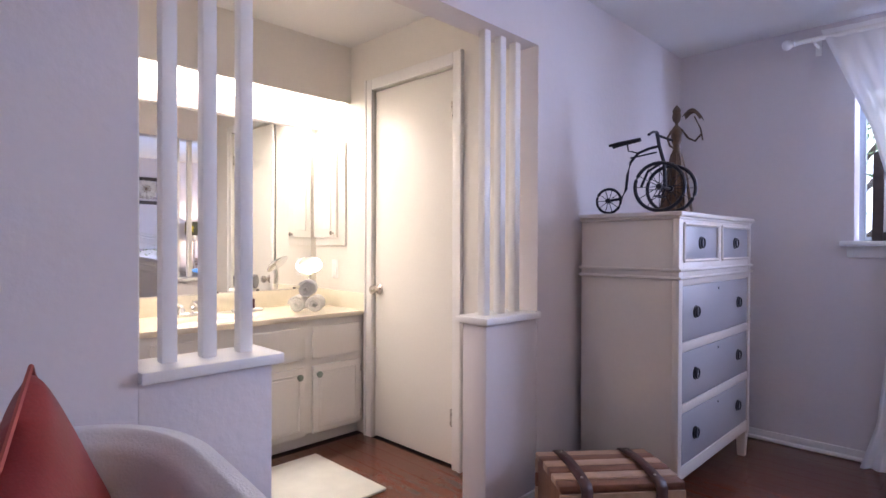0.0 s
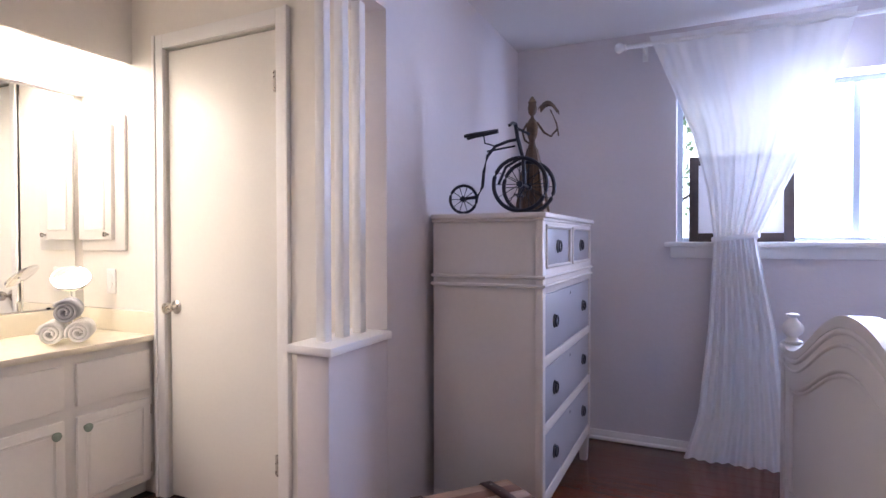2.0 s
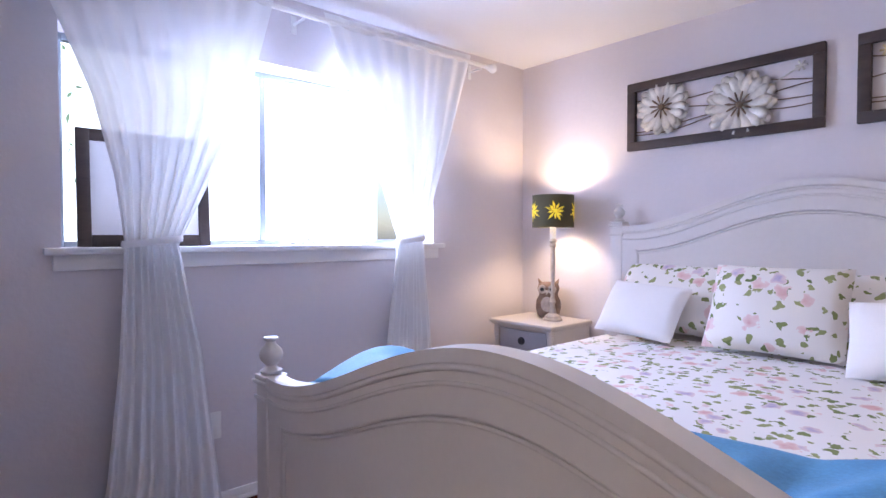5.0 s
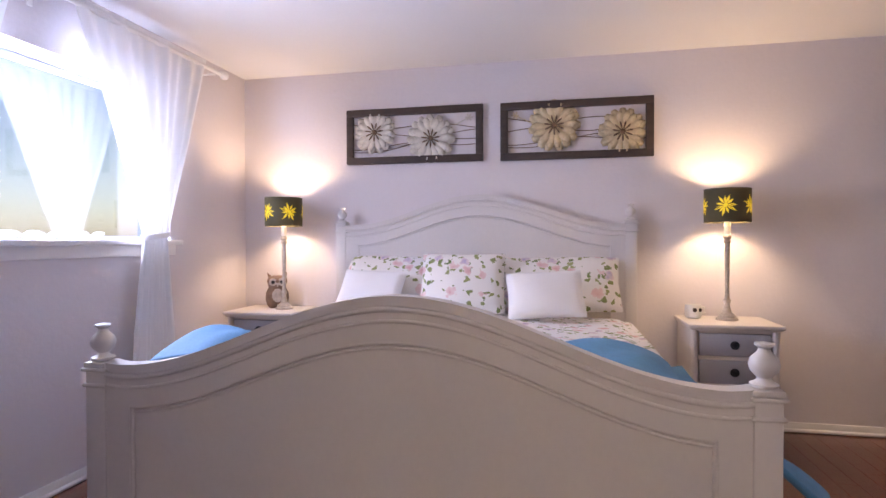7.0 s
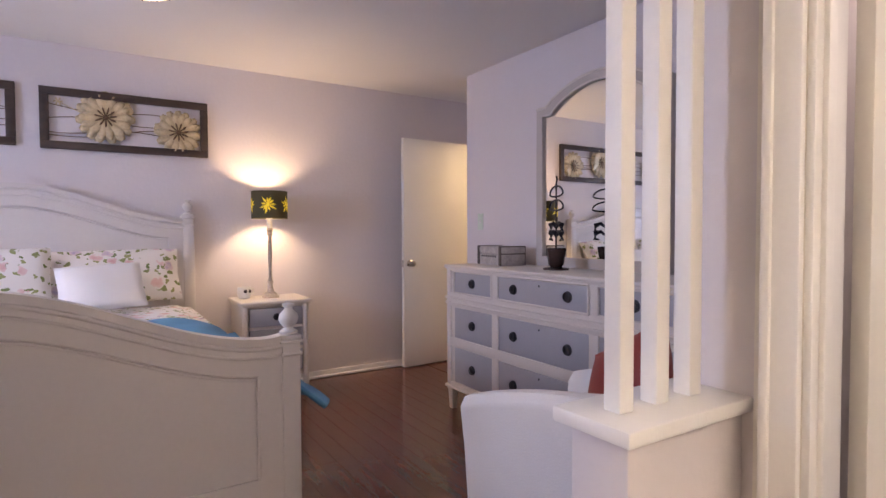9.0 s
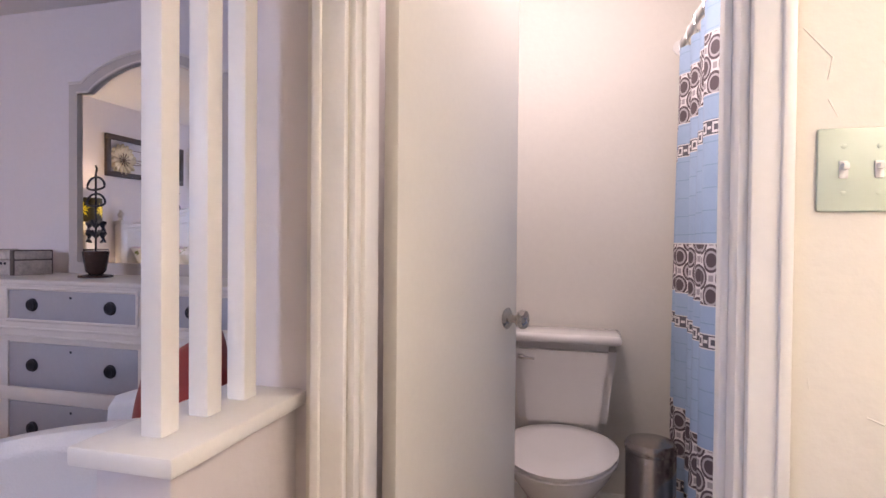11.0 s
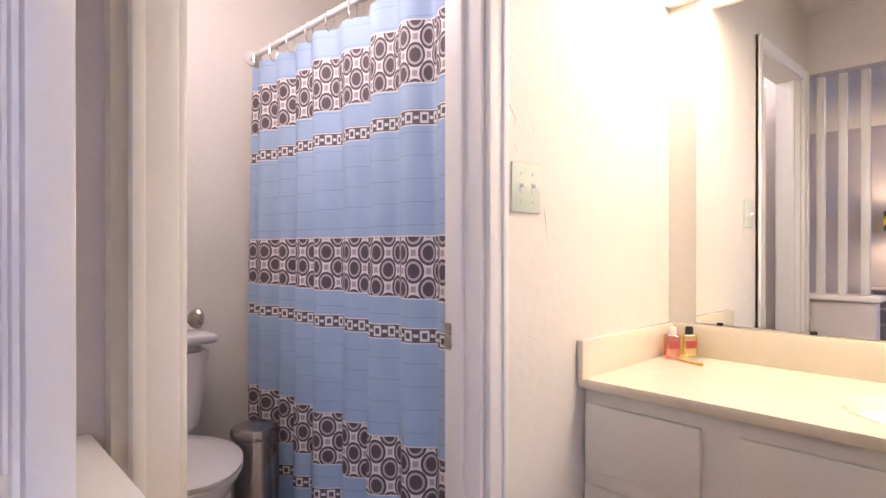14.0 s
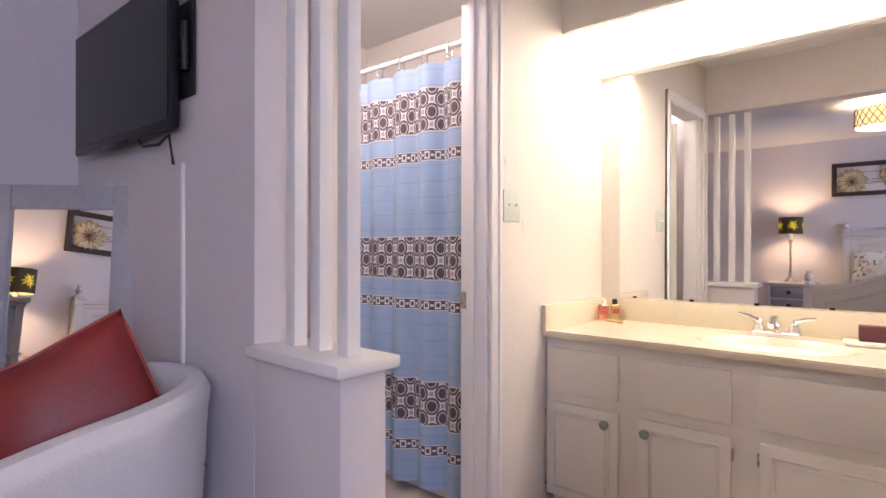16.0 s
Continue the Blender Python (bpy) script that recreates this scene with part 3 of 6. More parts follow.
for x in (-0.33, 0.82, 2.04):
    bm = bmesh.new()
    rod(bm, (x, 3.225, 2.315), (x, 3.34, 2.315), 0.007, n=8)
    box(bm, x - 0.015, x + 0.015, 3.33, 3.34, 2.27, 2.36, 0.003)
    part("bracket", bm, M_TRIM, cr)


# ---- bed ----
def bell(y, half, z0, amp):
    a = abs(y)
    f = 0.5 * (1 + math.cos(math.pi * min(1.0, a / half)))
    return z0 + amp * f


def outline_panel(bm, half, top, bottom, x0, x1, n=64, drop=0.0, inset=0.0):
    pts = [(-half + inset + (2 * (half - inset)) * i / n) for i in range(n + 1)]
    loop = [(y, top(y) - drop) for y in pts]
    lo = [(y, bottom + inset) for y in pts]
    rows = []
    for x in (x0, x1):
        rows.append(([bm.verts.new((x, y, z)) for y, z in loop], [bm.verts.new((x, y, z)) for y, z in lo]))
    (ta, ba), (tb, bb) = rows
    for i in range(n):
        bm.faces.new((ta[i], ta[i + 1], ba[i + 1], ba[i]))
        bm.faces.new((tb[i], bb[i], bb[i + 1], tb[i + 1]))
        bm.faces.new((ta[i], tb[i], tb[i + 1], ta[i + 1]))
        bm.faces.new((ba[i], ba[i + 1], bb[i + 1], bb[i]))
    bm.faces.new((ta[0], ba[0], bb[0], tb[0]))
    bm.faces.new((ta[n], tb[n], bb[n], ba[n]))


def rail_band(bm, half, top, drop0, drop1, x0, x1, n=64):
    """A board that follows the curved top between two drops below it."""
    ys = [-half + 2 * half * i / n for i in range(n + 1)]
    vs = [[bm.verts.new((x, y, top(y) - dz)) for y in ys] for x, dz in ((x0, drop0), (x0, drop1), (x1, drop1), (x1, drop0))]
    for a, b in zip(vs, vs[1:] + vs[:1]):
        for i in range(n):
            bm.faces.new((a[i], a[i + 1], b[i + 1], b[i]))
    for k in (0, n):
        bm.faces.new([v[k] for v in vs])


FINIAL = [(0.020, 0.0), (0.034, 0.004), (0.036, 0.012), (0.020, 0.020), (0.017, 0.028), (0.034, 0.046), (0.039, 0.062), (0.034, 0.080), (0.018, 0.096), (0.014, 0.106), (0.024, 0.114), (0.024, 0.120), (0.004, 0.124)]
CY = 1.462
bed = thing("bed", "white painted king bed with arched panelled head and foot boards", "bed", pose(0.335, CY, 0, 0, 0, 1.5))


def bed_end(tag, x, half, top, bottom, post_top, fin_scale, front):
    """front: -1 when the panelled face looks to -x."""
    bm = bmesh.new()
    outline_panel(bm, half, top, bottom, x - 0.018, x + 0.018, drop=0.01)
    board = part(tag, bm, M_BEDP, bed, smooth=30)
    bm = bmesh.new()
    rail_band(bm, half, top, 0.0, 0.030, x - 0.036, x + 0.024)
    part("cap_rail", bm, M_BEDP, board, smooth=30)
    f0, f1 = sorted((x + front * 0.017, x + front * 0.030))
    bm = bmesh.new()
    rail_band(bm, half, top, 0.030, 0.135, f0, f1)
    part("rail", bm, M_BEDP, board, smooth=30)
    bm = bmesh.new()
    for s in (-1, 1):
        a, b = sorted((s * half, s * (half - 0.085)))
        box(bm, f0 + 0.0015, f1 - 0.0015, a, b, bottom, min(top(half), top(half - 0.085)) - 0.12)
    box(bm, f0, f1, -half + 0.086, half - 0.086, bottom, bottom + 0.10)
    part("stile_frame", bm, M_BEDP, board)
    ys = [-half + 0.09 + (2 * half - 0.18) * i / 60 for i in range(61)]
    for drop, r in ((0.040, 0.009), (0.075, 0.006), (0.138, 0.010), (0.155, 0.006)):
        bm = bmesh.new()
        yy = ys if drop > 0.1 else [-half + 2 * half * i / 60 for i in range(61)]
        sweep(bm, [(x + front * (0.030 if drop < 0.13 else 0.020), y, top(y) - drop) for y in yy], r, 8)
        part("moulding", bm, M_BEDP, board, smooth=60)
    for s in (-1, 1):
        bm = bmesh.new()
        sweep(bm, [(x + front * 0.020, s * (half - 0.09), bottom + 0.10), (x + front * 0.020, s * (half - 0.09), top(half) - 0.14)], 0.009, 8)
        part("moulding", bm, M_BEDP, board, smooth=60)
    for s in (-1, 1):
        y = s * (half + 0.035)
        bm = bmesh.new()
        box(bm, x - 0.036, x + 0.036, y - 0.036, y + 0.036, 0.11, post_top - 0.03, 0.005)
        box(bm, x - 0.046, x + 0.046, y - 0.046, y + 0.046, post_top - 0.03, post_top - 0.018, 0.004)
        box(bm, x - 0.040, x + 0.040, y - 0.040, y + 0.040, post_top - 0.018, post_top, 0.004)
        sweep(bm, [(x - 0.038, y - 0.038, post_top - 0.075), (x + 0.038, y - 0.038, post_top - 0.075), (x + 0.038, y + 0.038, post_top - 0.075), (x - 0.038, y + 0.038, post_top - 0.075)], 0.007, 6, True)
        post = part("post", bm, M_BEDP, bed)
        bm = bmesh.new()
        lathe(bm, [(r * fin_scale, z * fin_scale) for r, z in FINIAL], 18, (x, y, post_top))
        part("finial", bm, M_BEDP, post, smooth=50)
        bm = bmesh.new()
        lathe(bm, [(0.020, 0), (0.030, 0.02), (0.040, 0.055), (0.030, 0.085), (0.034, 0.11)], 14, (x, y, 0))
        part("foot", bm, M_BEDP, post, smooth=50)


def foot_top(y):
    return bell(y, 0.93, 0.800, 0.238) + 0.012 * max(0.0, (abs(y) - 0.90) / 0.10) ** 2


def head_top(y):
    return bell(y, 0.90, 1.315, 0.205)


bed_end("footboard", 0.0, 0.975, foot_top, 0.16, 0.805, 1.0, -1)
bed_end("headboard", 2.170, 0.955, head_top, 0.30, 1.34, 0.85, -1)
for s in (-1, 1):
    bm = bmesh.new()
    box(bm, 0.03, 2.16, s * 0.955 - 0.018, s * 0.955 + 0.018, 0.22, 0.42, 0.006)
    part("side_rail", bm, M_BEDP, bed)


def cushion_mesh(bm, w, h, d, n=18, pinch=0.10, sag=0.0):
    """A stuffed square of width w along x, height h along z, depth d along y, standing on z = 0."""
    def f(side):
        def g(u, v):
            a, b = 2 * u - 1, 2 * v - 1
            edge = (1 - a * a) * (1 - b * b)
            shrink_x = 1 - pinch * (1 - abs(b)) * 0.35
            shrink_z = 1 - pinch * (1 - abs(a)) * 0.35
            t = max(0.0, edge) ** 0.42
            return (a * w / 2 * shrink_x, side * d / 2 * t + sag * math.sin(2.6 * a + 1.7 * b) * t, h / 2 + b * h / 2 * shrink_z)
        return g
    grid(bm, n, n, f(1))
    grid(bm, n, n, f(-1))
    bmesh.ops.remove_doubles(bm, verts=bm.verts[:], dist=0.0004)


# mattress, quilt and throw
bm = bmesh.new()
box(bm, 0.36, 2.46, 0.585, 2.445, 0.38, 0.685, 0.06, 4)
solid("mattress", bm, M_LINEN, "white mattress on the bed", "mattress", smooth=50)


def drape(u, v, x0, x1, y0, y1, ztop, hang, lift=0.0, seed=0.0):
    """A cloth over the bed from side to side; v runs across with the overhang at both ends."""
    x = x0 + (x1 - x0) * u
    total = (y1 - y0) + 2 * hang
    s = v * total
    r = 0.07
    if s < hang:
        k = hang - s
        y, z = y0 - 0.02 - 0.12 * (k / hang) - 0.018 * math.sin(13 * x + seed + 3 * k) * (k / hang), ztop - k
    elif s > hang + y1 - y0:
        k = s - hang - (y1 - y0)
        y, z = y1 + 0.02 + 0.02 * (k / hang) + 0.018 * math.sin(12 * x + seed + 2 * k) * (k / hang), ztop - k
    else:
        y = y0 + s - hang
        e = min(y - y0, y1 - y)
        z = ztop - 0.035 * max(0.0, 1 - e / r) ** 2 + 0.012 * noise.noise(Vector((x * 3 + seed, y * 3, 0.3))) + 0.03 * math.sin(math.pi * (y - y0) / (y1 - y0))
    return (x, y, z + lift)


bm = bmesh.new()
grid(bm, 60, 80, lambda u, v: drape(u, v, 0.40, 2.30, 0.575, 2.455, 0.708, 0.37, 0.0, 1.0))
q = solid("floral_quilt", bm, M_QUILT, "white quilt printed with small flowers, spread on the bed", "quilt", smooth=180)
md = q.modifiers.new("thickness", "SOLIDIFY")
md.thickness = 0.018


def throw_f(u, v):
    x, y, z = drape(u, v, 0.43, 0.98, 0.56, 2.47, 0.740, 0.28, 0.0, 4.0)
    x -= u * 0.06 * max(0.0, math.sin(math.pi * min(1, max(0, (y - 0.9) / 1.25)))) ** 0.7
    k = max(0.0, 0.70 - z)
    y += (-0.72 if y < 1 else 0.20) * k * (1 + 0.25 * math.sin(9 * u))
    side = max(0.0, (y - 1.9) / 0.55)
    z += 0.125 * math.sin(math.pi * min(1, max(0, (y - 1.92) / 0.62))) * math.sin(math.pi * min(1, 0.15 + u))
    z += 0.065 * math.sin(math.pi * min(1, max(0, (1.1 - y) / 0.54))) + 0.012 * math.sin(24 * y + 6 * u) * math.sin(math.pi * u)
    x += 0.02 * math.sin(8 * y)
    return (x, y, z)


bm = bmesh.new()
grid(bm, 40, 110, throw_f)
q = solid("blue_throw", bm, M_BLUE, "bright blue throw folded across the bed foot", "throw", smooth=180)
md = q.modifiers.new("thickness", "SOLIDIFY")
md.thickness = 0.02


def pillow(name, label, material, w, h, d, x, y, z, tilt, turn=0, roll=0, sag=0.01):
    bm = bmesh.new()
    cushion_mesh(bm, w, h, d, sag=sag)
    ob = solid(name, bm, material, label, "pillow", smooth=60, group="bed pillows")
    ob.matrix_basis = pose(x, y, z, 0, 0, -90 + turn) @ pose(0, 0, 0, tilt, roll, 0)
    return ob


pillow("floral_pillow", "white floral king pillow against the headboard", M_FLORAL, 0.88, 0.40, 0.22, 2.28, 2.02, 0.755, -33, 0, 1)
pillow("floral_pillow", "white floral king pillow against the headboard", M_FLORAL, 0.88, 0.40, 0.22, 2.28, 1.04, 0.755, -34, 0, -1)
pillow("floral_pillow", "square floral pillow leaning in the middle", M_FLORAL, 0.54, 0.42, 0.18, 2.10, 1.58, 0.755, -30, 4)
pillow("white_cushion", "plain white cushion on the bed", M_LINEN, 0.44, 0.31, 0.14, 2.07, 2.20, 0.755, -36, -5, 2)
pillow("white_cushion", "plain white cushion on the bed", M_LINEN, 0.45, 0.32, 0.14, 1.97, 1.05, 0.755, -36, 6, -3)


# ---- vanity alcove ----
def raised_panel(name, parent, y0, y1, z0, z1, x, material, raised=True):
    """A cabinet front that faces +x, with a bevelled field."""
    bm = bmesh.new()
    box(bm, x, x + 0.018, y0, y1, z0, z1, 0.004)
    if raised:
        m = 0.045
        box(bm, x + 0.014, x + 0.023, y0 + m, y1 - m, z0 + m, z1 - m, 0.007, 1)
        for a, b in (((y0 + m - 0.008, z0 + m - 0.008), (y1 - m + 0.008, z0 + m - 0.008)), ((y1 - m + 0.008, z0 + m - 0.008), (y1 - m + 0.008, z1 - m + 0.008)), ((y1 - m + 0.008, z1 - m + 0.008), (y0 + m - 0.008, z1 - m + 0.008)), ((y0 + m - 0.008, z1 - m + 0.008), (y0 + m - 0.008, z0 + m - 0.008))):
            sweep(bm, [(x + 0.018, a[0], a[1]), (x + 0.018, b[0], b[1])], 0.005, 6)
    return part(name, bm, material, parent)


VX = -2.418
M_GKNOB = surface("green_glass_knob", (0.30, 0.37, 0.30), 0.14, vary=0.2, big=30, small=90, coat=0.5)
van = thing("vanity_cabinet", "white painted vanity cabinet with raised-panel doors", "cabinet", pose(0, 0, 0))
bm = bmesh.new()
box(bm, AW + 0.002, VX, AS + 0.002, AN - 0.002, 0.09, 0.746, 0.002)
part("body", bm, M_CAB, van)
bm = bmesh.new()
box(bm, AW + 0.002, VX - 0.06, AS + 0.002, AN - 0.002, 0, 0.09)
part("toe_kick", bm, M_CAB, van)
for y0, y1, kn in ((0.046, 0.362, 1), (0.446, 0.764, -1), (0.851, 1.264, 1), (1.316, 1.655, -1)):
    raised_panel("drawer_front", van, y0, y1, 0.522, 0.705, VX, M_CAB, False)
    dd = raised_panel("door", van, y0, y1, 0.085, 0.478, VX, M_CAB)
    bm = bmesh.new()
    lathe(bm, [(0.008, 0), (0.007, 0.012), (0.017, 0.018), (0.019, 0.026), (0.012, 0.033), (0.003, 0.035)], 16)
    part("knob", bm, M_GKNOB, dd, "greenish glass knob", at=pose(VX + 0.017, (y1 - 0.045) if kn > 0 else (y0 + 0.030), 0.43, 0, 90, 0))
    for z in (0.14, 0.42):
        bm = bmesh.new()
        yh = y0 - 0.004 if kn > 0 else y1 + 0.004
        rod(bm, (VX + 0.010, yh, z - 0.022), (VX + 0.010, yh, z + 0.022), 0.005, n=8)
        part("hinge", bm, M_NICKEL, dd, "", 40)

top = thing("countertop", "cream cultured marble vanity top with moulded oval basin", "countertop", pose(0, 0, 0))
SY, SX = 0.845, -2.64
bm = bmesh.new()


def basin(u, v):
    """The slab's upper face, sinking to an oval bowl in the middle."""
    x, y = AW + 0.002 + 0.562 * u, AS + 0.002 + (AN - AS - 0.004) * v
    d = math.hypot((x - SX) / 0.175, (y - SY) / 0.245)
    z = 0.775
    if d < 1.0:
        z -= 0.13 * (1 - d ** 2.6)
    return (x, y, z)


vs = grid(bm, 46, 110, basin)
edge = [vs[46][j] for j in range(111)]
low = [bm.verts.new((v.co.x - 0.003, v.co.y, 0.748)) for v in edge]
mid = [bm.verts.new((v.co.x + 0.004, v.co.y, 0.764)) for v in edge]
for j in range(110):
    bm.faces.new((edge[j], mid[j], mid[j + 1], edge[j + 1]))
    bm.faces.new((mid[j], low[j], low[j + 1], mid[j + 1]))
part("slab", bm, M_COUNTER, top, smooth=50)
for b in ((AW + 0.002, AW + 0.022, AS + 0.022, AN - 0.022, 0.773, 0.882), (AW + 0.002, -2.376, AS + 0.002, AS + 0.022, 0.773, 0.882), (AW + 0.002, -2.376, AN - 0.022, AN - 0.002, 0.773, 0.882)):
    bm = bmesh.new()
    box(bm, *b, bevel=0.004)
    part("splash", bm, M_COUNTER, top)
bm = bmesh.new()
lathe(bm, [(0.026, 0), (0.028, 0.003), (0.020, 0.005), (0.003, 0.006)], 16, (SX, SY, 0.648))
part("drain", bm, M_CHROME, top, "chrome drain ring")

fa = thing("faucet", "chrome two-handled faucet on the vanity top", "faucet", pose(-2.865, SY - 0.03, 0.775))
bm = bmesh.new()
box(bm, -0.028, 0.028, -0.085, 0.085, 0.0, 0.018, 0.008, 3)
sweep(bm, [(0, 0, 0.01), (0.0, 0, 0.045), (0.02, 0, 0.068), (0.06, 0, 0.070), (0.105, 0, 0.050)], [0.019, 0.019, 0.018, 0.015, 0.011], 12)
part("spout", bm, M_CHROME, fa)
for s in (-1, 1):
    bm = bmesh.new()
    lathe(bm, [(0.024, 0.015), (0.022, 0.030), (0.014, 0.045), (0.016, 0.056), (0.010, 0.064)], 16, (0, s * 0.062, 0))
    sweep(bm, [(0, s * 0.062, 0.058), (0.004, s * 0.10, 0.074), (0.008, s * 0.135, 0.080)], [0.009, 0.007, 0.005], 8)
    part("handle", bm, M_CHROME, fa)

mr = thing("vanity_mirror", "large frameless wall mirror above the vanity", "mirror", pose(0, 0, 0))
bm = bmesh.new()
box(bm, AW + 0.0005, AW + 0.006, 0.132, 1.640, 0.888, 1.965)
part("glass", bm, M_MIRROR, mr, smooth=None)
for j in range(6):
    bm = bmesh.new()
    y = 0.20 + 0.26 * j
    box(bm, AW + 0.0065, AW + 0.010, y, y + 0.018, 0.884, 0.894, 0.001)
    part("clip", bm, M_BLACK, mr, "dark mirror clip")

# recessed diffuser in the soffit
lt = thing("soffit_light", "glowing diffuser panel set in the soffit above the mirror", "light", pose(0, 0, 0))
bm = bmesh.new()
box(bm, AW + 0.008, -2.585, AS + 0.015, AN - 0.015, 2.088, 2.098)
part("diffuser", bm, M_GLOW, lt)
bm = bmesh.new()
box(bm, AW + 0.002, AW + 0.040, AS + 0.004, AN - 0.004, 1.968, 2.005, 0.004)
part("ledge", bm, M_TRIM, lt)

mc = thing("medicine_cabinet", "white recessed medicine cabinet with raised-panel door", "cabinet", pose(0, 0, 0))
bm = bmesh.new()
box(bm, AW + 0.02, -2.592, AN - 0.018, AN - 0.001, 1.175, 1.845, 0.004)
part("frame", bm, M_CAB, mc)
bm = bmesh.new()
box(bm, AW + 0.03, -2.664, AN - 0.040, AN - 0.018, 1.228, 1.798, 0.004)
box(bm, AW + 0.075, -2.710, AN - 0.046, AN - 0.038, 1.275, 1.75, 0.006, 1)
dr = part("door", bm, M_CAB, mc)
bm = bmesh.new()
lathe(bm, [(0.006, 0), (0.006, 0.01), (0.013, 0.016), (0.012, 0.024), (0.003, 0.027)], 14)
part("knob", bm, M_NICKEL, dr, "nickel knob", at=pose(-2.685, AN - 0.040, 1.255, 90, 0, 0))


def switch_plate(name, label, at, gangs, material, toggles=True):
    s = thing(name, label, "switch" if toggles else "outlet", at)
    w = 0.035 * gangs + 0.045 if gangs > 1 else 0.07
    bm = bmesh.new()
    box(bm, -w / 2, w / 2, -0.006, 0, -0.0625, 0.0625, 0.004)
    part("plate", bm, material, s)
    for g in range(gangs):
        x = (g - (gangs - 1) / 2) * 0.046
        if toggles:
            bm = bmesh.new()
            box(bm, x - 0.006, x + 0.006, -0.0075, -0.005, -0.013, 0.013, 0.001)
            box(bm, x - 0.004, x + 0.004, -0.018, -0.006, 0.0, 0.009, 0.001)
            part("toggle", bm, M_TRIM, s)
        else:
            for z in (-0.019, 0.019):
                bm = bmesh.new()
                lathe(bm, [(0.014, 0), (0.014, 0.002), (0.003, 0.0025)], 14)
                part("socket", bm, M_TRIM, s, at=pose(x, -0.006, z, 90, 0, 0))
        for z in (-0.035, 0.035):
            bm = bmesh.new()
            lathe(bm, [(0.004, 0), (0.004, 0.001), (0.002, 0.0015)], 8)
            part("screw", bm, material, s, at=pose(x, -0.006, z, 90, 0, 0))
    return s


switch_plate("light_switch", "pale green two-gang toggle switch by the bathroom door", pose(-2.150, AS, 1.288, 0, 0, 180), 2, M_PLATE)
switch_plate("wall_outlet", "white single switch plate on the alcove wall", pose(-2.72, AN, 1.02), 1, M_TRIM, False)
switch_plate("light_switch", "pale single switch plate on the bedroom wall", pose(1.645, S, 1.285, 0, 0, 180), 1, M_PLATE)
switch_plate("wall_outlet", "white outlet under the bedroom window", pose(0.41, N, 0.38), 1, M_TRIM, False)


def rolled_towel(label, material, m):
    bm = bmesh.new()
    pts = []
    for i in range(46):
        t = i / 45 * 5.2 * math.pi
        r = 0.008 + 0.040 * i / 45
        pts.append((r * math.cos(t), r * math.sin(t)))
    a = [bm.verts.new((x, -0.075, z)) for x, z in pts]
    b = [bm.verts.new((x, 0.075, z)) for x, z in pts]
    for i in range(45):
        bm.faces.new((a[i], a[i + 1], b[i + 1], b[i]))
    ob = solid("rolled_towel", bm, material, label, "towel", smooth=180, group="rolled towels on the vanity")
    md = ob.modifiers.new("thickness", "SOLIDIFY")
    md.thickness, md.offset = 0.0128, 0
    ob.matrix_basis = m
    return ob


TQ = pose(-2.535, 1.36, 0.775, 0, 0, 49)
rolled_towel("rolled white hand towel on the vanity top", M_TOWEL, TQ @ pose(-0.051, 0, 0.053, 0, 40, 0))
rolled_towel("rolled white hand towel on the vanity top", M_TOWEL, TQ @ pose(0.051, 0, 0.053, 0, 10, 0))
rolled_towel("rolled grey hand towel stacked on two white ones", M_TOWELG, TQ @ pose(0, 0.008, 0.142, 0, 70, 0))

mm = thing("magnifying_mirror", "round tilted chrome magnifying mirror on a stem", "mirror", pose(-2.74, 1.50, 0.775, 0, 0, 56))
bm = bmesh.new()
lathe(bm, [(0.055, 0), (0.055, 0.006), (0.012, 0.014), (0.006, 0.03), (0.006, 0.235), (0.010, 0.245), (0.003, 0.25)], 20)
part("stand", bm, M_CHROME, mm)
bm = bmesh.new()
lathe(bm, [(0.078, -0.006), (0.084, -0.004), (0.084, 0.005), (0.078, 0.007)], 32)
hd = part("rim", bm, M_CHROME, mm, at=pose(0, 0, 0.27, 40, 0, 0))
bm = bmesh.new()
lathe(bm, [(0.077, 0.0072), (0.040, 0.0080), (0.002, 0.0082)], 32)
part("glass", bm, M_MIRROR, hd)

M_SOAP = surface("plum_box", (0.16, 0.05, 0.07), 0.6, vary=0.15)
M_TRAY = surface("white_tray", (0.80, 0.78, 0.74), 0.3, vary=0.03)
sd = thing("soap_dish", "white soap tray holding a plum coloured bar", "soap dish", pose(-2.82, 1.12, 0.775, 0, 0, 8))
bm = bmesh.new()
box(bm, -0.045, 0.045, -0.085, 0.085, 0, 0.018, 0.008, 3)
part("tray", bm, M_TRAY, sd)
bm = bmesh.new()
box(bm, -0.022, 0.022, -0.04, 0.04, 0.018, 0.075, 0.005)
part("soap", bm, M_SOAP, sd, "plum soap bar")

M_ORANGE = glass_mat("orange_bottle", (0.95, 0.42, 0.25), 0.05, 0.75)
M_YELLOWB = glass_mat("yellow_bottle", (0.95, 0.80, 0.35), 0.05, 0.75)
M_LABEL = surface("red_label", (0.55, 0.10, 0.08), 0.5, vary=0.05)


def bottle(label, liquid, cap, at):
    b = thing("bottle", label, "bottle", at, "bottles on the vanity")
    bm = bmesh.new()
    box(bm, -0.024, 0.024, -0.015, 0.015, 0, 0.075, 0.008, 3)
    part("body", bm, liquid, b)
    bm = bmesh.new()
    lathe(bm, [(0.013, 0.075), (0.013, 0.095), (0.010, 0.10)], 14)
    part("cap", bm, cap, b)
    bm = bmesh.new()
    box(bm, -0.018, 0.018, -0.0162, -0.0152, 0.03, 0.055)
    part("label", bm, M_LABEL, b, "plain red label")


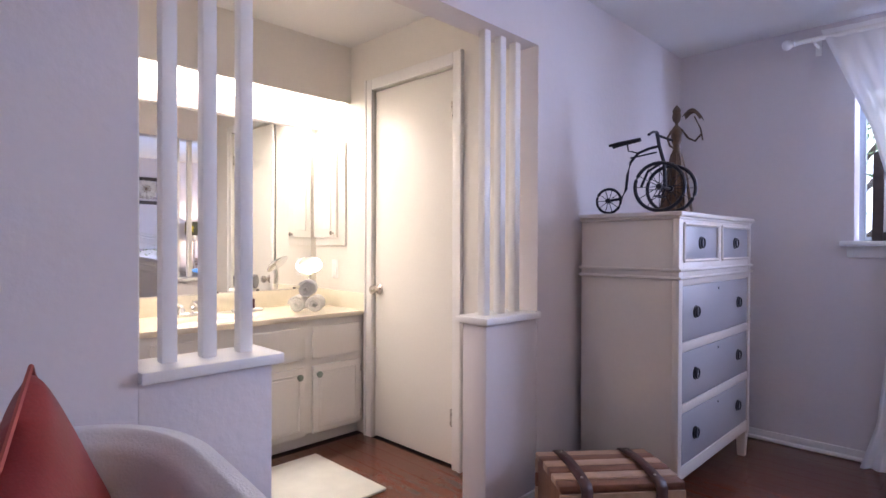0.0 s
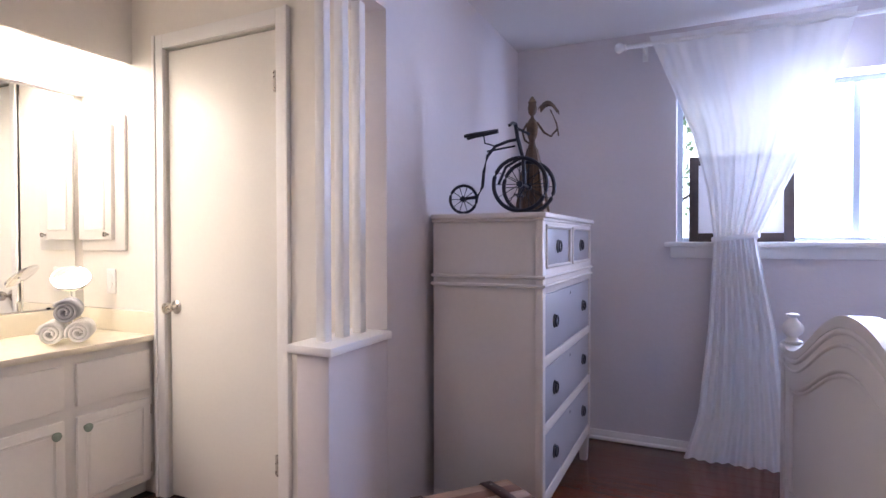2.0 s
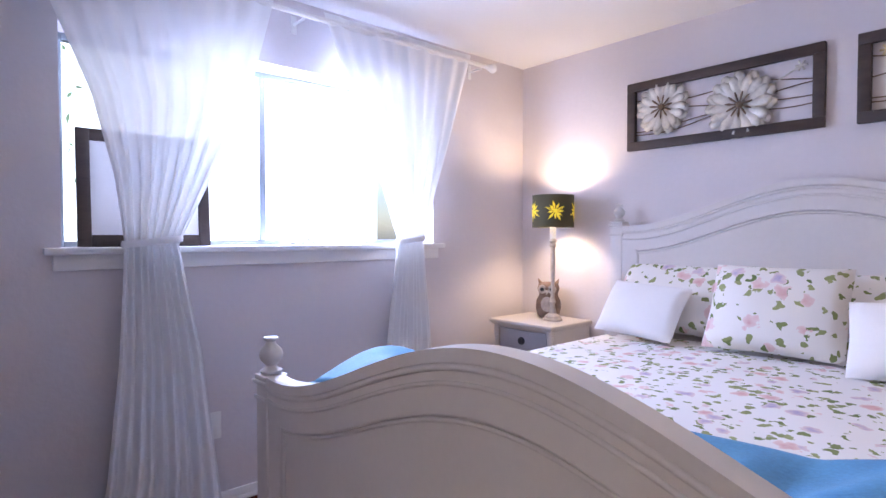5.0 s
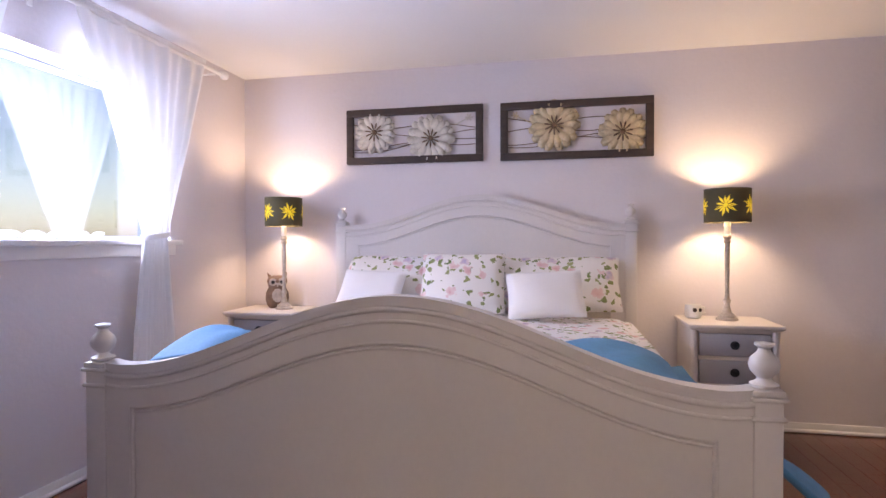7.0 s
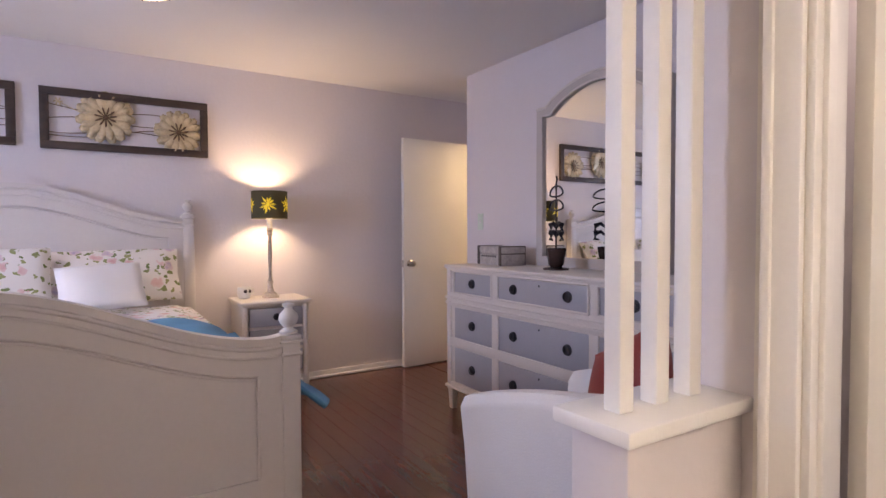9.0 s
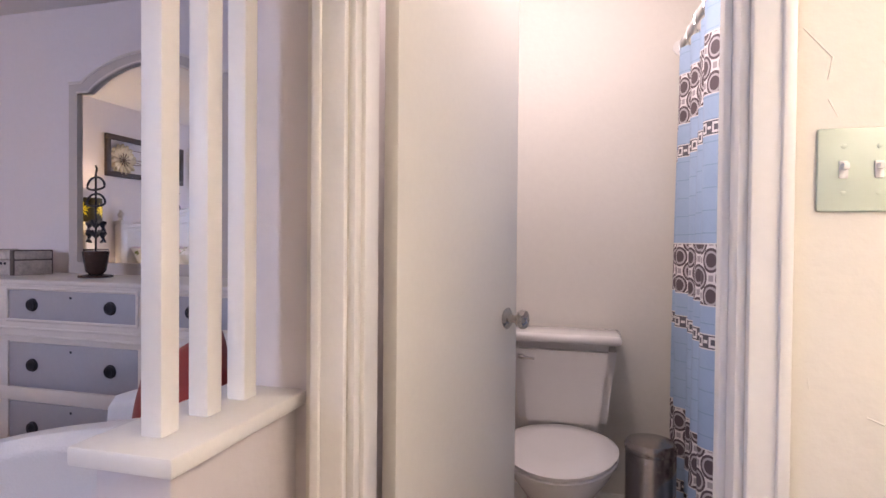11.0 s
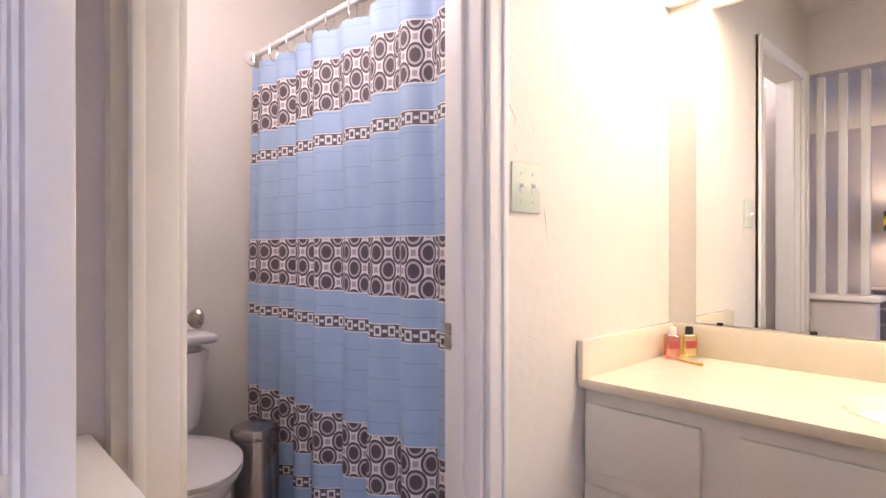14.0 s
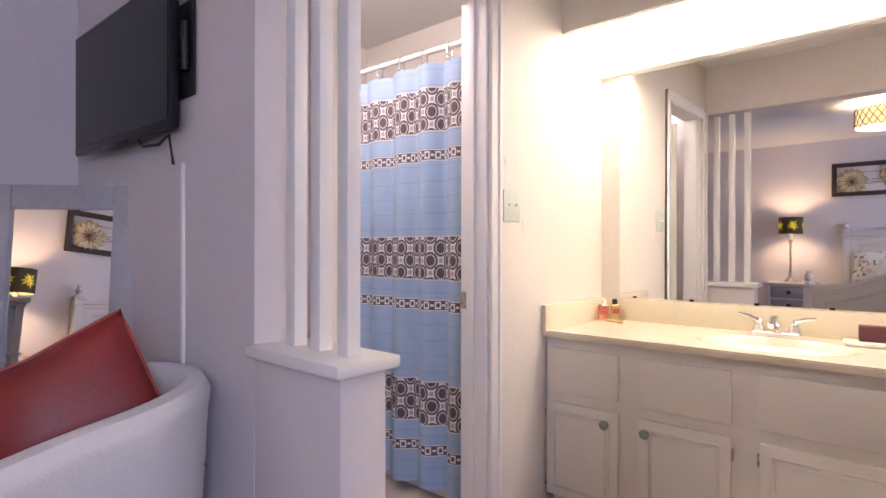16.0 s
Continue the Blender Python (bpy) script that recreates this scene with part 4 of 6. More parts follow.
BQ = pose(-2.865, 0.115, 0.775, 0, 0, 140)
bottle("small orange bottle in the corner of the vanity", M_ORANGE, M_TRAY, BQ @ pose(-0.03, 0, 0.004))
bottle("small yellow bottle with a black cap", M_YELLOWB, M_BLACK, BQ @ pose(0.03, 0.004, 0.004))
bm = bmesh.new()
box(bm, -0.065, 0.065, -0.04, 0.03, 0, 0.004, 0.001)
ob = solid("bottle_tray", bm, M_PANE, "clear tray under two small bottles", "tray")
ob.matrix_basis = BQ
bm = bmesh.new()
sweep(bm, [(-2.82, 0.125, 0.7805), (-2.80, 0.175, 0.7805), (-2.785, 0.215, 0.7805)], [0.0045, 0.004, 0.0055], 8)
solid("gold_pen", bm, surface("gold_brass", (0.75, 0.50, 0.15), 0.3, metal=1.0), "slim gold stick lying on the vanity", "stick", smooth=60)

bm = bmesh.new()
box(bm, -2.30, -1.68, 0.74, 1.27, 0.001, 0.017, 0.007, 2)
solid("bath_mat", bm, M_MAT, "off-white bath mat on the alcove floor", "mat", smooth=50)

# ---- bathroom ----
to = thing("toilet", "white two-piece toilet with the lid down", "toilet", pose(-1.665, BS + 0.02, 0) @ Matrix.Diagonal((1.12, 1.06, 1.0, 1)))


def egg(bm, levels, n=28):
    """Stacked egg-shaped rings: (z, half width, back y, front y)."""
    rings = []
    for z, w, b, f in levels:
        cy, hl = (b + f) / 2, (f - b) / 2
        rings.append([bm.verts.new((w * math.cos(t) * (1 - 0.12 * math.sin(t)), cy + hl * math.sin(t), z)) for t in (2 * math.pi * i / n for i in range(n))])
    for a, b in zip(rings, rings[1:]):
        for i in range(n):
            bm.faces.new((a[i], a[(i + 1) % n], b[(i + 1) % n], b[i]))
    bm.faces.new(rings[0][::-1])
    bm.faces.new(rings[-1])


bm = bmesh.new()
egg(bm, [(0, 0.11, 0.10, 0.52), (0.05, 0.10, 0.11, 0.50), (0.16, 0.095, 0.12, 0.48), (0.26, 0.13, 0.12, 0.57), (0.35, 0.175, 0.12, 0.655), (0.385, 0.182, 0.12, 0.665)])
part("bowl", bm, M_PORC, to, smooth=50)
bm = bmesh.new()
egg(bm, [(0.386, 0.188, 0.17, 0.67), (0.400, 0.190, 0.17, 0.675), (0.404, 0.186, 0.17, 0.67)])
part("seat", bm, M_PORC, to, smooth=40)
bm = bmesh.new()
egg(bm, [(0.407, 0.188, 0.17, 0.67), (0.420, 0.190, 0.17, 0.675), (0.430, 0.170, 0.19, 0.65), (0.433, 0.10, 0.26, 0.56)])
part("lid", bm, M_PORC, to, smooth=40)
bm = bmesh.new()
vs = box(bm, -0.195, 0.195, 0.0, 0.185, 0.40, 0.76)
for v in vs:
    if v.co.z < 0.5:
        v.co.x *= 0.80
        v.co.y *= 0.9
bmesh.ops.bevel(bm, geom=bm.edges[:], offset=0.03, segments=4, affect="EDGES")
tank = part("tank", bm, M_PORC, to, smooth=50)
bm = bmesh.new()
box(bm, -0.208, 0.208, -0.005, 0.205, 0.762, 0.80, 0.016, 4)
part("tank_lid", bm, M_PORC, tank, smooth=50)
bm = bmesh.new()
rod(bm, (0.15, 0.182, 0.70), (0.15, 0.20, 0.70), 0.012)
sweep(bm, [(0.15, 0.20, 0.70), (0.10, 0.205, 0.695)], 0.006, 8)
part("flush_lever", bm, M_CHROME, tank, "chrome lever")

bn = thing("trash_can", "brushed steel pedal bin beside the toilet", "bin", pose(-1.995, BS + 0.35, 0))
bm = bmesh.new()
lathe(bm, [(0.088, 0), (0.092, 0.01), (0.090, 0.02), (0.090, 0.40), (0.086, 0.405)], 28)
part("body", bm, M_STEEL, bn)
bm = bmesh.new()
lathe(bm, [(0.093, 0.406), (0.094, 0.425), (0.084, 0.440), (0.05, 0.449), (0.003, 0.451)], 28)
part("lid", bm, M_STEEL, bn)
bm = bmesh.new()
lathe(bm, [(0.094, 0), (0.094, 0.012)], 28)
part("base_ring", bm, M_BLACK, bn)
bm = bmesh.new()
box(bm, -0.018, 0.018, 0.10, 0.135, 0.012, 0.02, 0.003)
part("pedal", bm, M_BLACK, bn)

bm = bmesh.new()
vs = box(bm, -2.748, -2.20, BS + 0.002, AS - 0.122, 0.0, 0.40)
topf = [f for f in bm.faces if f.calc_center_median().z > 0.39]
r = bmesh.ops.inset_region(bm, faces=topf, thickness=0.06)
bmesh.ops.translate(bm, verts=list({v for f in topf for v in f.verts}), vec=(0, 0, -0.30))
bmesh.ops.bevel(bm, geom=bm.edges[:], offset=0.012, segments=2, affect="EDGES")
solid("bathtub", bm, M_PORC, "white bathtub behind the shower curtain", "bathtub", smooth=50)

sc = thing("shower_curtain", "blue shower curtain printed with rings and linked squares", "shower curtain", pose(0, 0, 0))
L, HZ = 1.40, 1.945


def rail_x(y):
    """The rod runs a little aslant, from the back wall to the door wall."""
    return -2.13 - 0.03 * (y - BS) / (AS - 0.12 - BS)



def cur(u, v):
    y = AS - 0.13 - L * u
    z = 0.05 + (HZ - 0.05) * v
    amp = 0.018 + 0.012 * (1 - v)
    ph = 2 * math.pi * 9 * u + 0.5 * math.sin(3 * v) + 0.9 * math.sin(7 * u)
    return (rail_x(y) + amp * math.sin(ph) + 0.012 * math.sin(2 * math.pi * 3.2 * u + 1.1 + v), y + 0.006 * math.cos(ph) + 0.004 * math.sin(5 * v + 9 * u), z)


bm = bmesh.new()
grid(bm, 220, 40, cur, lambda u, v: (u * L * 1.7, 0.05 + (HZ - 0.05) * v))
part("panel", bm, M_SHOWER, sc, smooth=180)
for k in range(10):
    bm = bmesh.new()
    y = AS - 0.18 - 1.31 * k / 9
    sweep(bm, [(rail_x(y) + 0.018 * math.sin(t), y, 1.978 + 0.042 * math.cos(t)) for t in (2 * math.pi * i / 16 for i in range(16))], 0.0028, 6, True)
    part("ring", bm, M_CHROME, sc, "steel curtain ring")
sr = thing("shower_rod", "white shower curtain rod across the tub", "shower rod", pose(0, 0, 0))
bm = bmesh.new()
rod(bm, (rail_x(BS), BS, 2.0), (rail_x(AS - 0.12), AS - 0.12, 2.0), 0.0125, n=16)
part("pole", bm, M_TRIM, sr)
for y0, y1 in ((BS, BS + 0.012), (AS - 0.132, AS - 0.12)):
    bm = bmesh.new()
    rod(bm, (rail_x(y0), y0, 2.0), (rail_x(y0), y1, 2.0), 0.032, n=18)
    part("flange", bm, M_TRIM, sr)
bl = thing("bath_ceiling_light", "round white glass ceiling light in the bathroom", "ceiling light", pose(-1.60, -0.66, C))
bm = bmesh.new()
lathe(bm, [(0.13, 0), (0.13, -0.02), (0.12, -0.03)], 24)
part("base", bm, M_TRIM, bl)
hl = thing("hall_ceiling_light", "round white ceiling light in the hall", "ceiling light", pose(1.7, -2.8, C))
bm = bmesh.new()
lathe(bm, [(0.13, 0), (0.13, -0.02), (0.12, -0.03)], 24)
part("base", bm, M_TRIM, hl)


# ---- bedroom furniture ----
def ring_pull(parent, at, r=0.024):
    bm = bmesh.new()
    lathe(bm, [(r * 1.25, 0), (r * 1.25, 0.0025), (r * 1.05, 0.004), (r * 0.5, 0.005)], 18)
    rod(bm, (0, r * 0.9, 0.003), (0, r * 0.9, 0.012), 0.004, n=8)
    sweep(bm, [(r * 0.92 * math.sin(t), r * 0.92 * math.cos(t), 0.011) for t in (2 * math.pi * i / 20 for i in range(20))], 0.0038, 8, True)
    return part("ring_pull", bm, M_PULL, parent, "dark metal ring pull", 50, at=at)


def case_piece(c, w, d, h, rows, legs, split_z=None, skirt=0.0):
    """A chest in local axes: front at y = 0 looking to -y, width along x from 0, back at y = d. rows: (z0, z1, [(x0, x1, pulls)])."""
    bm = bmesh.new()
    box(bm, 0.012, w - 0.012, 0.012, d, legs, h - 0.028, 0.004)
    body = part("body", bm, M_CREAMF, c)
    bm = bmesh.new()
    box(bm, -0.014, w + 0.014, -0.016, d, h - 0.022, h, 0.007, 3)
    box(bm, -0.002, w + 0.002, -0.004, d, h - 0.034, h - 0.022, 0.003)
    part("top", bm, M_CREAMF, c)
    for x0, x1 in ((0.0, 0.042), (w - 0.042, w)):
        bm = bmesh.new()
        box(bm, x0, x1, 0, 0.03, legs - 0.02, h - 0.034, 0.003)
        part("front_post", bm, M_CREAMF, c)
    edges = [h - 0.034] + sorted([z for r in rows for z in r[:2]], reverse=True) + [legs]
    for i in range(0, len(edges), 2):
        hi, lo = edges[i], edges[i + 1]
        bm = bmesh.new()
        box(bm, 0.042, w - 0.042, 0.001, 0.028, lo, hi, 0.002)
        part("rail", bm, M_CREAMF, c)
    if split_z:
        for z in (split_z, split_z - 0.035):
            bm = bmesh.new()
            sweep(bm, [(-0.004, d, z), (-0.004, -0.004, z), (w + 0.004, -0.004, z), (w + 0.004, d, z)], 0.007, 8)
            part("moulding", bm, M_CREAMF, c)
    for z0, z1, cells in rows:
        for k, (x0, x1, pulls) in enumerate(cells):
            bm = bmesh.new()
            box(bm, x0 + 0.004, x1 - 0.004, 0.004, 0.024, z0 + 0.003, z1 - 0.006, 0.003)
            dr = part("drawer", bm, M_GREYD, c, "grey painted drawer front")
            for p in pulls:
                ring_pull(dr, pose(x0 + (x1 - x0) * p, 0.004, (z0 + z1) / 2, 90, 0, 0))
            if len(pulls) == 2:
                bm = bmesh.new()
                lathe(bm, [(0.006, 0), (0.006, 0.002), (0.002, 0.0025)], 10)
                part("keyhole", bm, M_PULL, dr, at=pose((x0 + x1) / 2, 0.004, z1 - 0.035, 90, 0, 0))
            if k:
                bm = bmesh.new()
                box(bm, cells[k - 1][1], x0, 0.001, 0.028, z0, z1, 0.002)
                part("divider", bm, M_CREAMF, c)
            if split_z and z0 > split_z:
                bm = bmesh.new()
                for a, b in (((x0, z0), (x1, z0)), ((x1, z0), (x1, z1)), ((x1, z1), (x0, z1)), ((x0, z1), (x0, z0))):
                    sweep(bm, [(a[0], 0.0, a[1]), (b[0], 0.0, b[1])], 0.008, 6)
                part("beading", bm, M_CREAMF, dr)
    for x in (0.028, w - 0.028):
        for y in (0.03, d - 0.03):
            bm = bmesh.new()
            vs = box(bm, x - 0.026, x + 0.026, y - 0.026, y + 0.026, 0, legs, 0.003)
            for v in vs:
                if v.co.z < legs * 0.4:
                    v.co.x = x + (v.co.x - x) * 0.72
                    v.co.y = y + (v.co.y - y) * 0.72
            part("leg", bm, M_CREAMF, c)
    if skirt:
        bm = bmesh.new()
        sweep(bm, [(0.0, d, legs + 0.01), (-0.004, -0.004, legs + 0.01), (w + 0.004, -0.004, legs + 0.01), (w, d, legs + 0.01)], 0.012, 8)
        part("skirt_moulding", bm, M_CREAMF, c)


# tall chest against the west wall, its drawers looking to +x
TW, TD, TH = 1.015, 0.485, 1.333
ch = thing("tall_dresser", "tall cream chest with grey drawers and dark ring pulls", "dresser", pose(-0.585, 1.995, 0, 0, 0, 90))
case_piece(ch, TW, TD, TH, [(1.115, 1.278, [(0.05, 0.48, (0.5,)), (0.54, 0.97, (0.5,))]), (0.752, 1.008, [(0.05, 0.97, (0.17, 0.83))]), (0.480, 0.712, [(0.05, 0.97, (0.17, 0.83))]), (0.205, 0.440, [(0.05, 0.97, (0.17, 0.83))])], 0.15, 1.075, 0.0)

# long dresser against the south wall, its drawers looking to +y
LW = 1.84
ld = thing("long_dresser", "long cream dresser with grey drawers and ring pulls", "dresser", pose(1.36, -0.935, 0, 0, 0, 180))
cells3 = lambda: [(0.085, 0.50, (0.5,)), (0.56, 1.28, (0.2, 0.8)), (1.34, 1.755, (0.5,))]
case_piece(ld, LW, 0.47, 0.985, [(0.800, 0.945, cells3()), (0.495, 0.705, cells3()), (0.195, 0.435, cells3())], 0.15, 0.765, 0.01)

# arched mirror on the long dresser
am = thing("arched_mirror", "cream framed arched mirror standing on the dresser", "mirror", pose(0.44, -1.385, 0.985))


def arch_top(x, grow=0.0):
    a = abs(x)
    if a > 0.40:
        return 1.02 + grow
    f = math.cos(a / 0.40 * math.pi / 2)
    return 1.03 + grow + 0.125 * f ** 0.8


HWD = 0.50
n = 48
xs = [-HWD + 2 * HWD * i / n for i in range(n + 1)]
bm = bmesh.new()
outer = [(x, arch_top(x)) for x in xs]
inn = 0.055
inner = [(x * (HWD - inn) / HWD, arch_top(x) - inn) for x in xs]
ol = [(-HWD, 0.0)] + outer + [(HWD, 0.0)]
il = [(-HWD + inn, 0.06)] + inner + [(HWD - inn, 0.06)]
va = [[bm.verts.new((x, y, z)) for x, z in loop] for loop, y in ((ol, -0.02), (ol, 0.018), (il, 0.018), (il, -0.005))]
for p, q in zip(va, va[1:]):
    m = len(p)
    for i in range(m):
        bm.faces.new((p[i], p[(i + 1) % m], q[(i + 1) % m], q[i]))
part("frame", bm, surface("greige_frame_paint", (0.50, 0.45, 0.42), 0.5, vary=0.06), am, smooth=35)
bm = bmesh.new()
sweep(bm, [(x, 0.018, z) for x, z in inner], 0.007, 6)
sweep(bm, [(x * 0.995, 0.018, z - 0.004) for x, z in outer], 0.008, 6)
part("beading", bm, M_CREAMF, am)
bm = bmesh.new()
fl = [bm.verts.new((x, 0.0, z)) for x, z in il]
bm.faces.new(fl)
part("glass", bm, M_MIRROR, am, smooth=None)

M_CHESTB = surface("patterned_box_cloth", (0.46, 0.42, 0.40), 0.7, vary=0.3, big=22, small=90)
kb = thing("keepsake_box", "grey patterned keepsake box with studded straps", "box", pose(1.13, -1.22, 0.985, 0, 0, 172))
bm = bmesh.new()
box(bm, -0.16, 0.16, -0.09, 0.09, 0, 0.075, 0.004)
part("body", bm, M_CHESTB, kb)
bm = bmesh.new()
vs = box(bm, -0.163, 0.163, -0.093, 0.093, 0.077, 0.125, 0.012, 3)
part("lid", bm, M_CHESTB, kb)
for x in (-0.145, 0.145):
    bm = bmesh.new()
    box(bm, x - 0.014, x + 0.014, -0.096, 0.096, 0.0, 0.128, 0.003)
    part("strap", bm, surface("dark_strap", (0.10, 0.08, 0.07), 0.6, vary=0.2), kb, "dark studded strap")
bm = bmesh.new()
for i in range(7):
    lathe(bm, [(0.008, 0), (0.006, 0.004), (0.001, 0.005)], 8, (-0.09 + 0.03 * i, 0, 0))
part("studs", bm, M_PULL, kb, "row of dark studs", at=pose(0, -0.0935, 0.06, 90, 0, 0))

js = thing("jewellery_stand", "black iron stand with scrolled arms and a dark cup", "stand", pose(0.55, -1.17, 0.985, 0, 0, 160))
bm = bmesh.new()
lathe(bm, [(0.075, 0), (0.075, 0.01), (0.03, 0.016), (0.045, 0.03), (0.055, 0.10), (0.058, 0.125), (0.05, 0.127)], 20)
part("cup", bm, surface("dark_brown_glaze", (0.05, 0.025, 0.02), 0.25, vary=0.2), js, "dark brown cup")
bm = bmesh.new()
sweep(bm, [(0, 0, 0.10), (0, 0, 0.30), (0, 0, 0.50), (0.012, 0, 0.525), (0.0, 0, 0.54)], 0.005, 8)
part("stem", bm, M_IRON, js)
for z, wd in ((0.44, 0.09), (0.36, 0.095)):
    bm = bmesh.new()
    sweep(bm, [(wd * math.sin(t), 0, z + 0.045 * math.cos(t) * (1 if math.cos(t) > 0 else 0.35)) for t in (2 * math.pi * i / 28 for i in range(28))], 0.0055, 7, True)
    part("scroll", bm, M_IRON, js)
for s in (-1, 1):
    for z in (0.24, 0.19):
        bm = bmesh.new()
        sweep(bm, [(0, 0, z), (s * 0.04, 0, z + 0.03), (s * 0.075, 0, z + 0.02), (s * 0.08, 0, z - 0.015), (s * 0.05, 0, z - 0.02)], [0.005, 0.012, 0.017, 0.012, 0.005], 8)
        part("leaf", bm, M_IRON, js)


# nightstands
def nightstand(label, at):
    c = thing("nightstand", label, "nightstand", at, "nightstands beside the bed")
    w, d, h = 0.47, 0.40, 0.72
    bm = bmesh.new()
    box(bm, -0.02, w + 0.02, -0.02, d, h - 0.025, h, 0.007, 3)
    box(bm, -0.008, w + 0.008, -0.008, d, h - 0.037, h - 0.025, 0.003)
    part("top", bm, M_CREAMF, c)
    for x0, x1 in ((0, 0.022), (w - 0.022, w)):
        bm = bmesh.new()
        box(bm, x0, x1, 0.03, d, 0.16, h - 0.037, 0.002)
        part("side", bm, M_CREAMF, c)
    bm = bmesh.new()
    box(bm, 0.022, w - 0.022, d - 0.02, d, 0.16, h - 0.037)
    box(bm, 0.022, w - 0.022, 0.03, d - 0.02, 0.16, 0.18)
    part("back", bm, M_CREAMF, c)
    for x in (0.02, w - 0.02):
        bm = bmesh.new()
        lathe(bm, [(0.014, 0), (0.020, 0.05), (0.024, 0.12), (0.018, 0.15), (0.022, 0.16), (0.022, 0.20), (0.017, 0.25), (0.021, 0.40), (0.017, 0.60), (0.022, 0.64), (0.022, 0.68)], 14, (x, 0.02, 0))
        part("turned_post", bm, M_CREAMF, c)
        bm = bmesh.new()
        box(bm, x - 0.018, x + 0.018, d - 0.036, d, 0, 0.16, 0.003)
        part("leg", bm, M_CREAMF, c)
    for z0, z1 in ((0.535, 0.665), (0.375, 0.51), (0.20, 0.35)):
        bm = bmesh.new()
        box(bm, 0.045, w - 0.045, 0.012, 0.034, z0, z1, 0.004)
        dd = part("drawer", bm, M_GREYD, c, "grey painted drawer front")
        ring_pull(dd, pose(w / 2, 0.012, (z0 + z1) / 2, 90, 0, 0), 0.02)
        bm = bmesh.new()
        box(bm, 0.022, w - 0.022, 0.02, 0.03, z1 + 0.002, z1 + 0.022)
        part("rail", bm, M_CREAMF, c)
    return c


ns = nightstand("cream nightstand with grey drawers and turned posts", pose(2.165, 0.235, 0, 0, 0, -90))
copy_thing(ns, pose(2.165, 3.235, 0, 0, 0, -90))

M_SHADE = surface("olive_lamp_shade", (0.085, 0.070, 0.030), 0.8, vary=0.15, big=6, small=160, bump=0.3)
M_FLOWER = glow("lit_flower_cutout", (0.80, 0.58, 0.03), 0.38)
M_DIST = surface("whitewashed_wood", (0.50, 0.43, 0.36), 0.65, vary=0.35, big=9, small=50, bump=0.3)


def table_lamp(label, at):
    c = thing("table_lamp", label, "lamp", at, "table lamps beside the bed")
    bm = bmesh.new()
    lathe(bm, [(0.062, 0), (0.062, 0.012), (0.050, 0.018), (0.048, 0.03), (0.026, 0.045), (0.018, 0.075), (0.014, 0.10), (0.022, 0.118), (0.014, 0.135), (0.012, 0.20), (0.016, 0.40), (0.013, 0.46), (0.022, 0.475), (0.016, 0.49), (0.024, 0.505), (0.018, 0.52)], 20)
    part("stem", bm, M_DIST, c, "whitewashed turned stem")
    bm = bmesh.new()
    lathe(bm, [(0.017, 0.52), (0.019, 0.53), (0.019, 0.60), (0.015, 0.61)], 16)
    part("socket", bm, M_TRIM, c)
    bm = bmesh.new()
    nseg = 48
    for r in (0.130, 0.127):
        a = [bm.verts.new((r * math.cos(2 * math.pi * i / nseg), r * math.sin(2 * math.pi * i / nseg), 0.592)) for i in range(nseg)]
        b = [bm.verts.new((r * math.cos(2 * math.pi * i / nseg), r * math.sin(2 * math.pi * i / nseg), 0.79)) for i in range(nseg)]
        for i in range(nseg):
            bm.faces.new((a[i], a[(i + 1) % nseg], b[(i + 1) % nseg], b[i]))
    sh = part("shade", bm, M_SHADE, c, "olive drum shade", 60)
    for z in (0.592, 0.79):
        bm = bmesh.new()
        sweep(bm, [(0.1285 * math.cos(t), 0.1285 * math.sin(t), z) for t in (2 * math.pi * i / 40 for i in range(40))], 0.003, 6, True)
        part("rim", bm, M_SHADE, sh)
    for az in (160, 232, 304, 16, 88):
        bm = bmesh.new()
        for k in range(11):
            ang = 2 * math.pi * k / 11 + 0.12 * math.sin(5 * k + az)
            grow = 1.0 + 0.16 * math.sin(3 * k + az)
            p = []
            for rr, wd in ((0.010, 0.002), (0.036 * grow, 0.0075), (0.060 * grow, 0.0), (0.034 * grow, -0.0075), (0.010, -0.002)):
                su = rr * math.cos(ang) - wd * math.sin(ang)
                sz = rr * math.sin(ang) + wd * math.cos(ang)
                th = math.radians(az) + su / 0.131
                p.append(bm.verts.new((0.1318 * math.cos(th), 0.1318 * math.sin(th), 0.69 + sz)))
            bm.faces.new(p)
        p = [bm.verts.new((0.1322 * math.cos(math.radians(az) + 0.012 * math.cos(t) / 0.131), 0.1322 * math.sin(math.radians(az) + 0.012 * math.cos(t) / 0.131), 0.69 + 0.012 * math.sin(t))) for t in (2 * math.pi * i / 10 for i in range(10))]
        bm.faces.new(p)
        part("flower_cutout", bm, M_FLOWER, sh, "glowing yellow flower", None)
    bm = bmesh.new()
    lathe(bm, [(0.012, 0.61), (0.022, 0.63), (0.030, 0.665), (0.024, 0.695), (0.004, 0.705)], 16)
    b = part("bulb", bm, M_BULB, c, "lit bulb")
    b.visible_shadow = False
    return c


tl = table_lamp("lit lamp with olive drum shade and yellow flowers", pose(2.37, -0.01, 0.72))
copy_thing(tl, pose(2.37, 2.91, 0.72, 0, 0, -8))

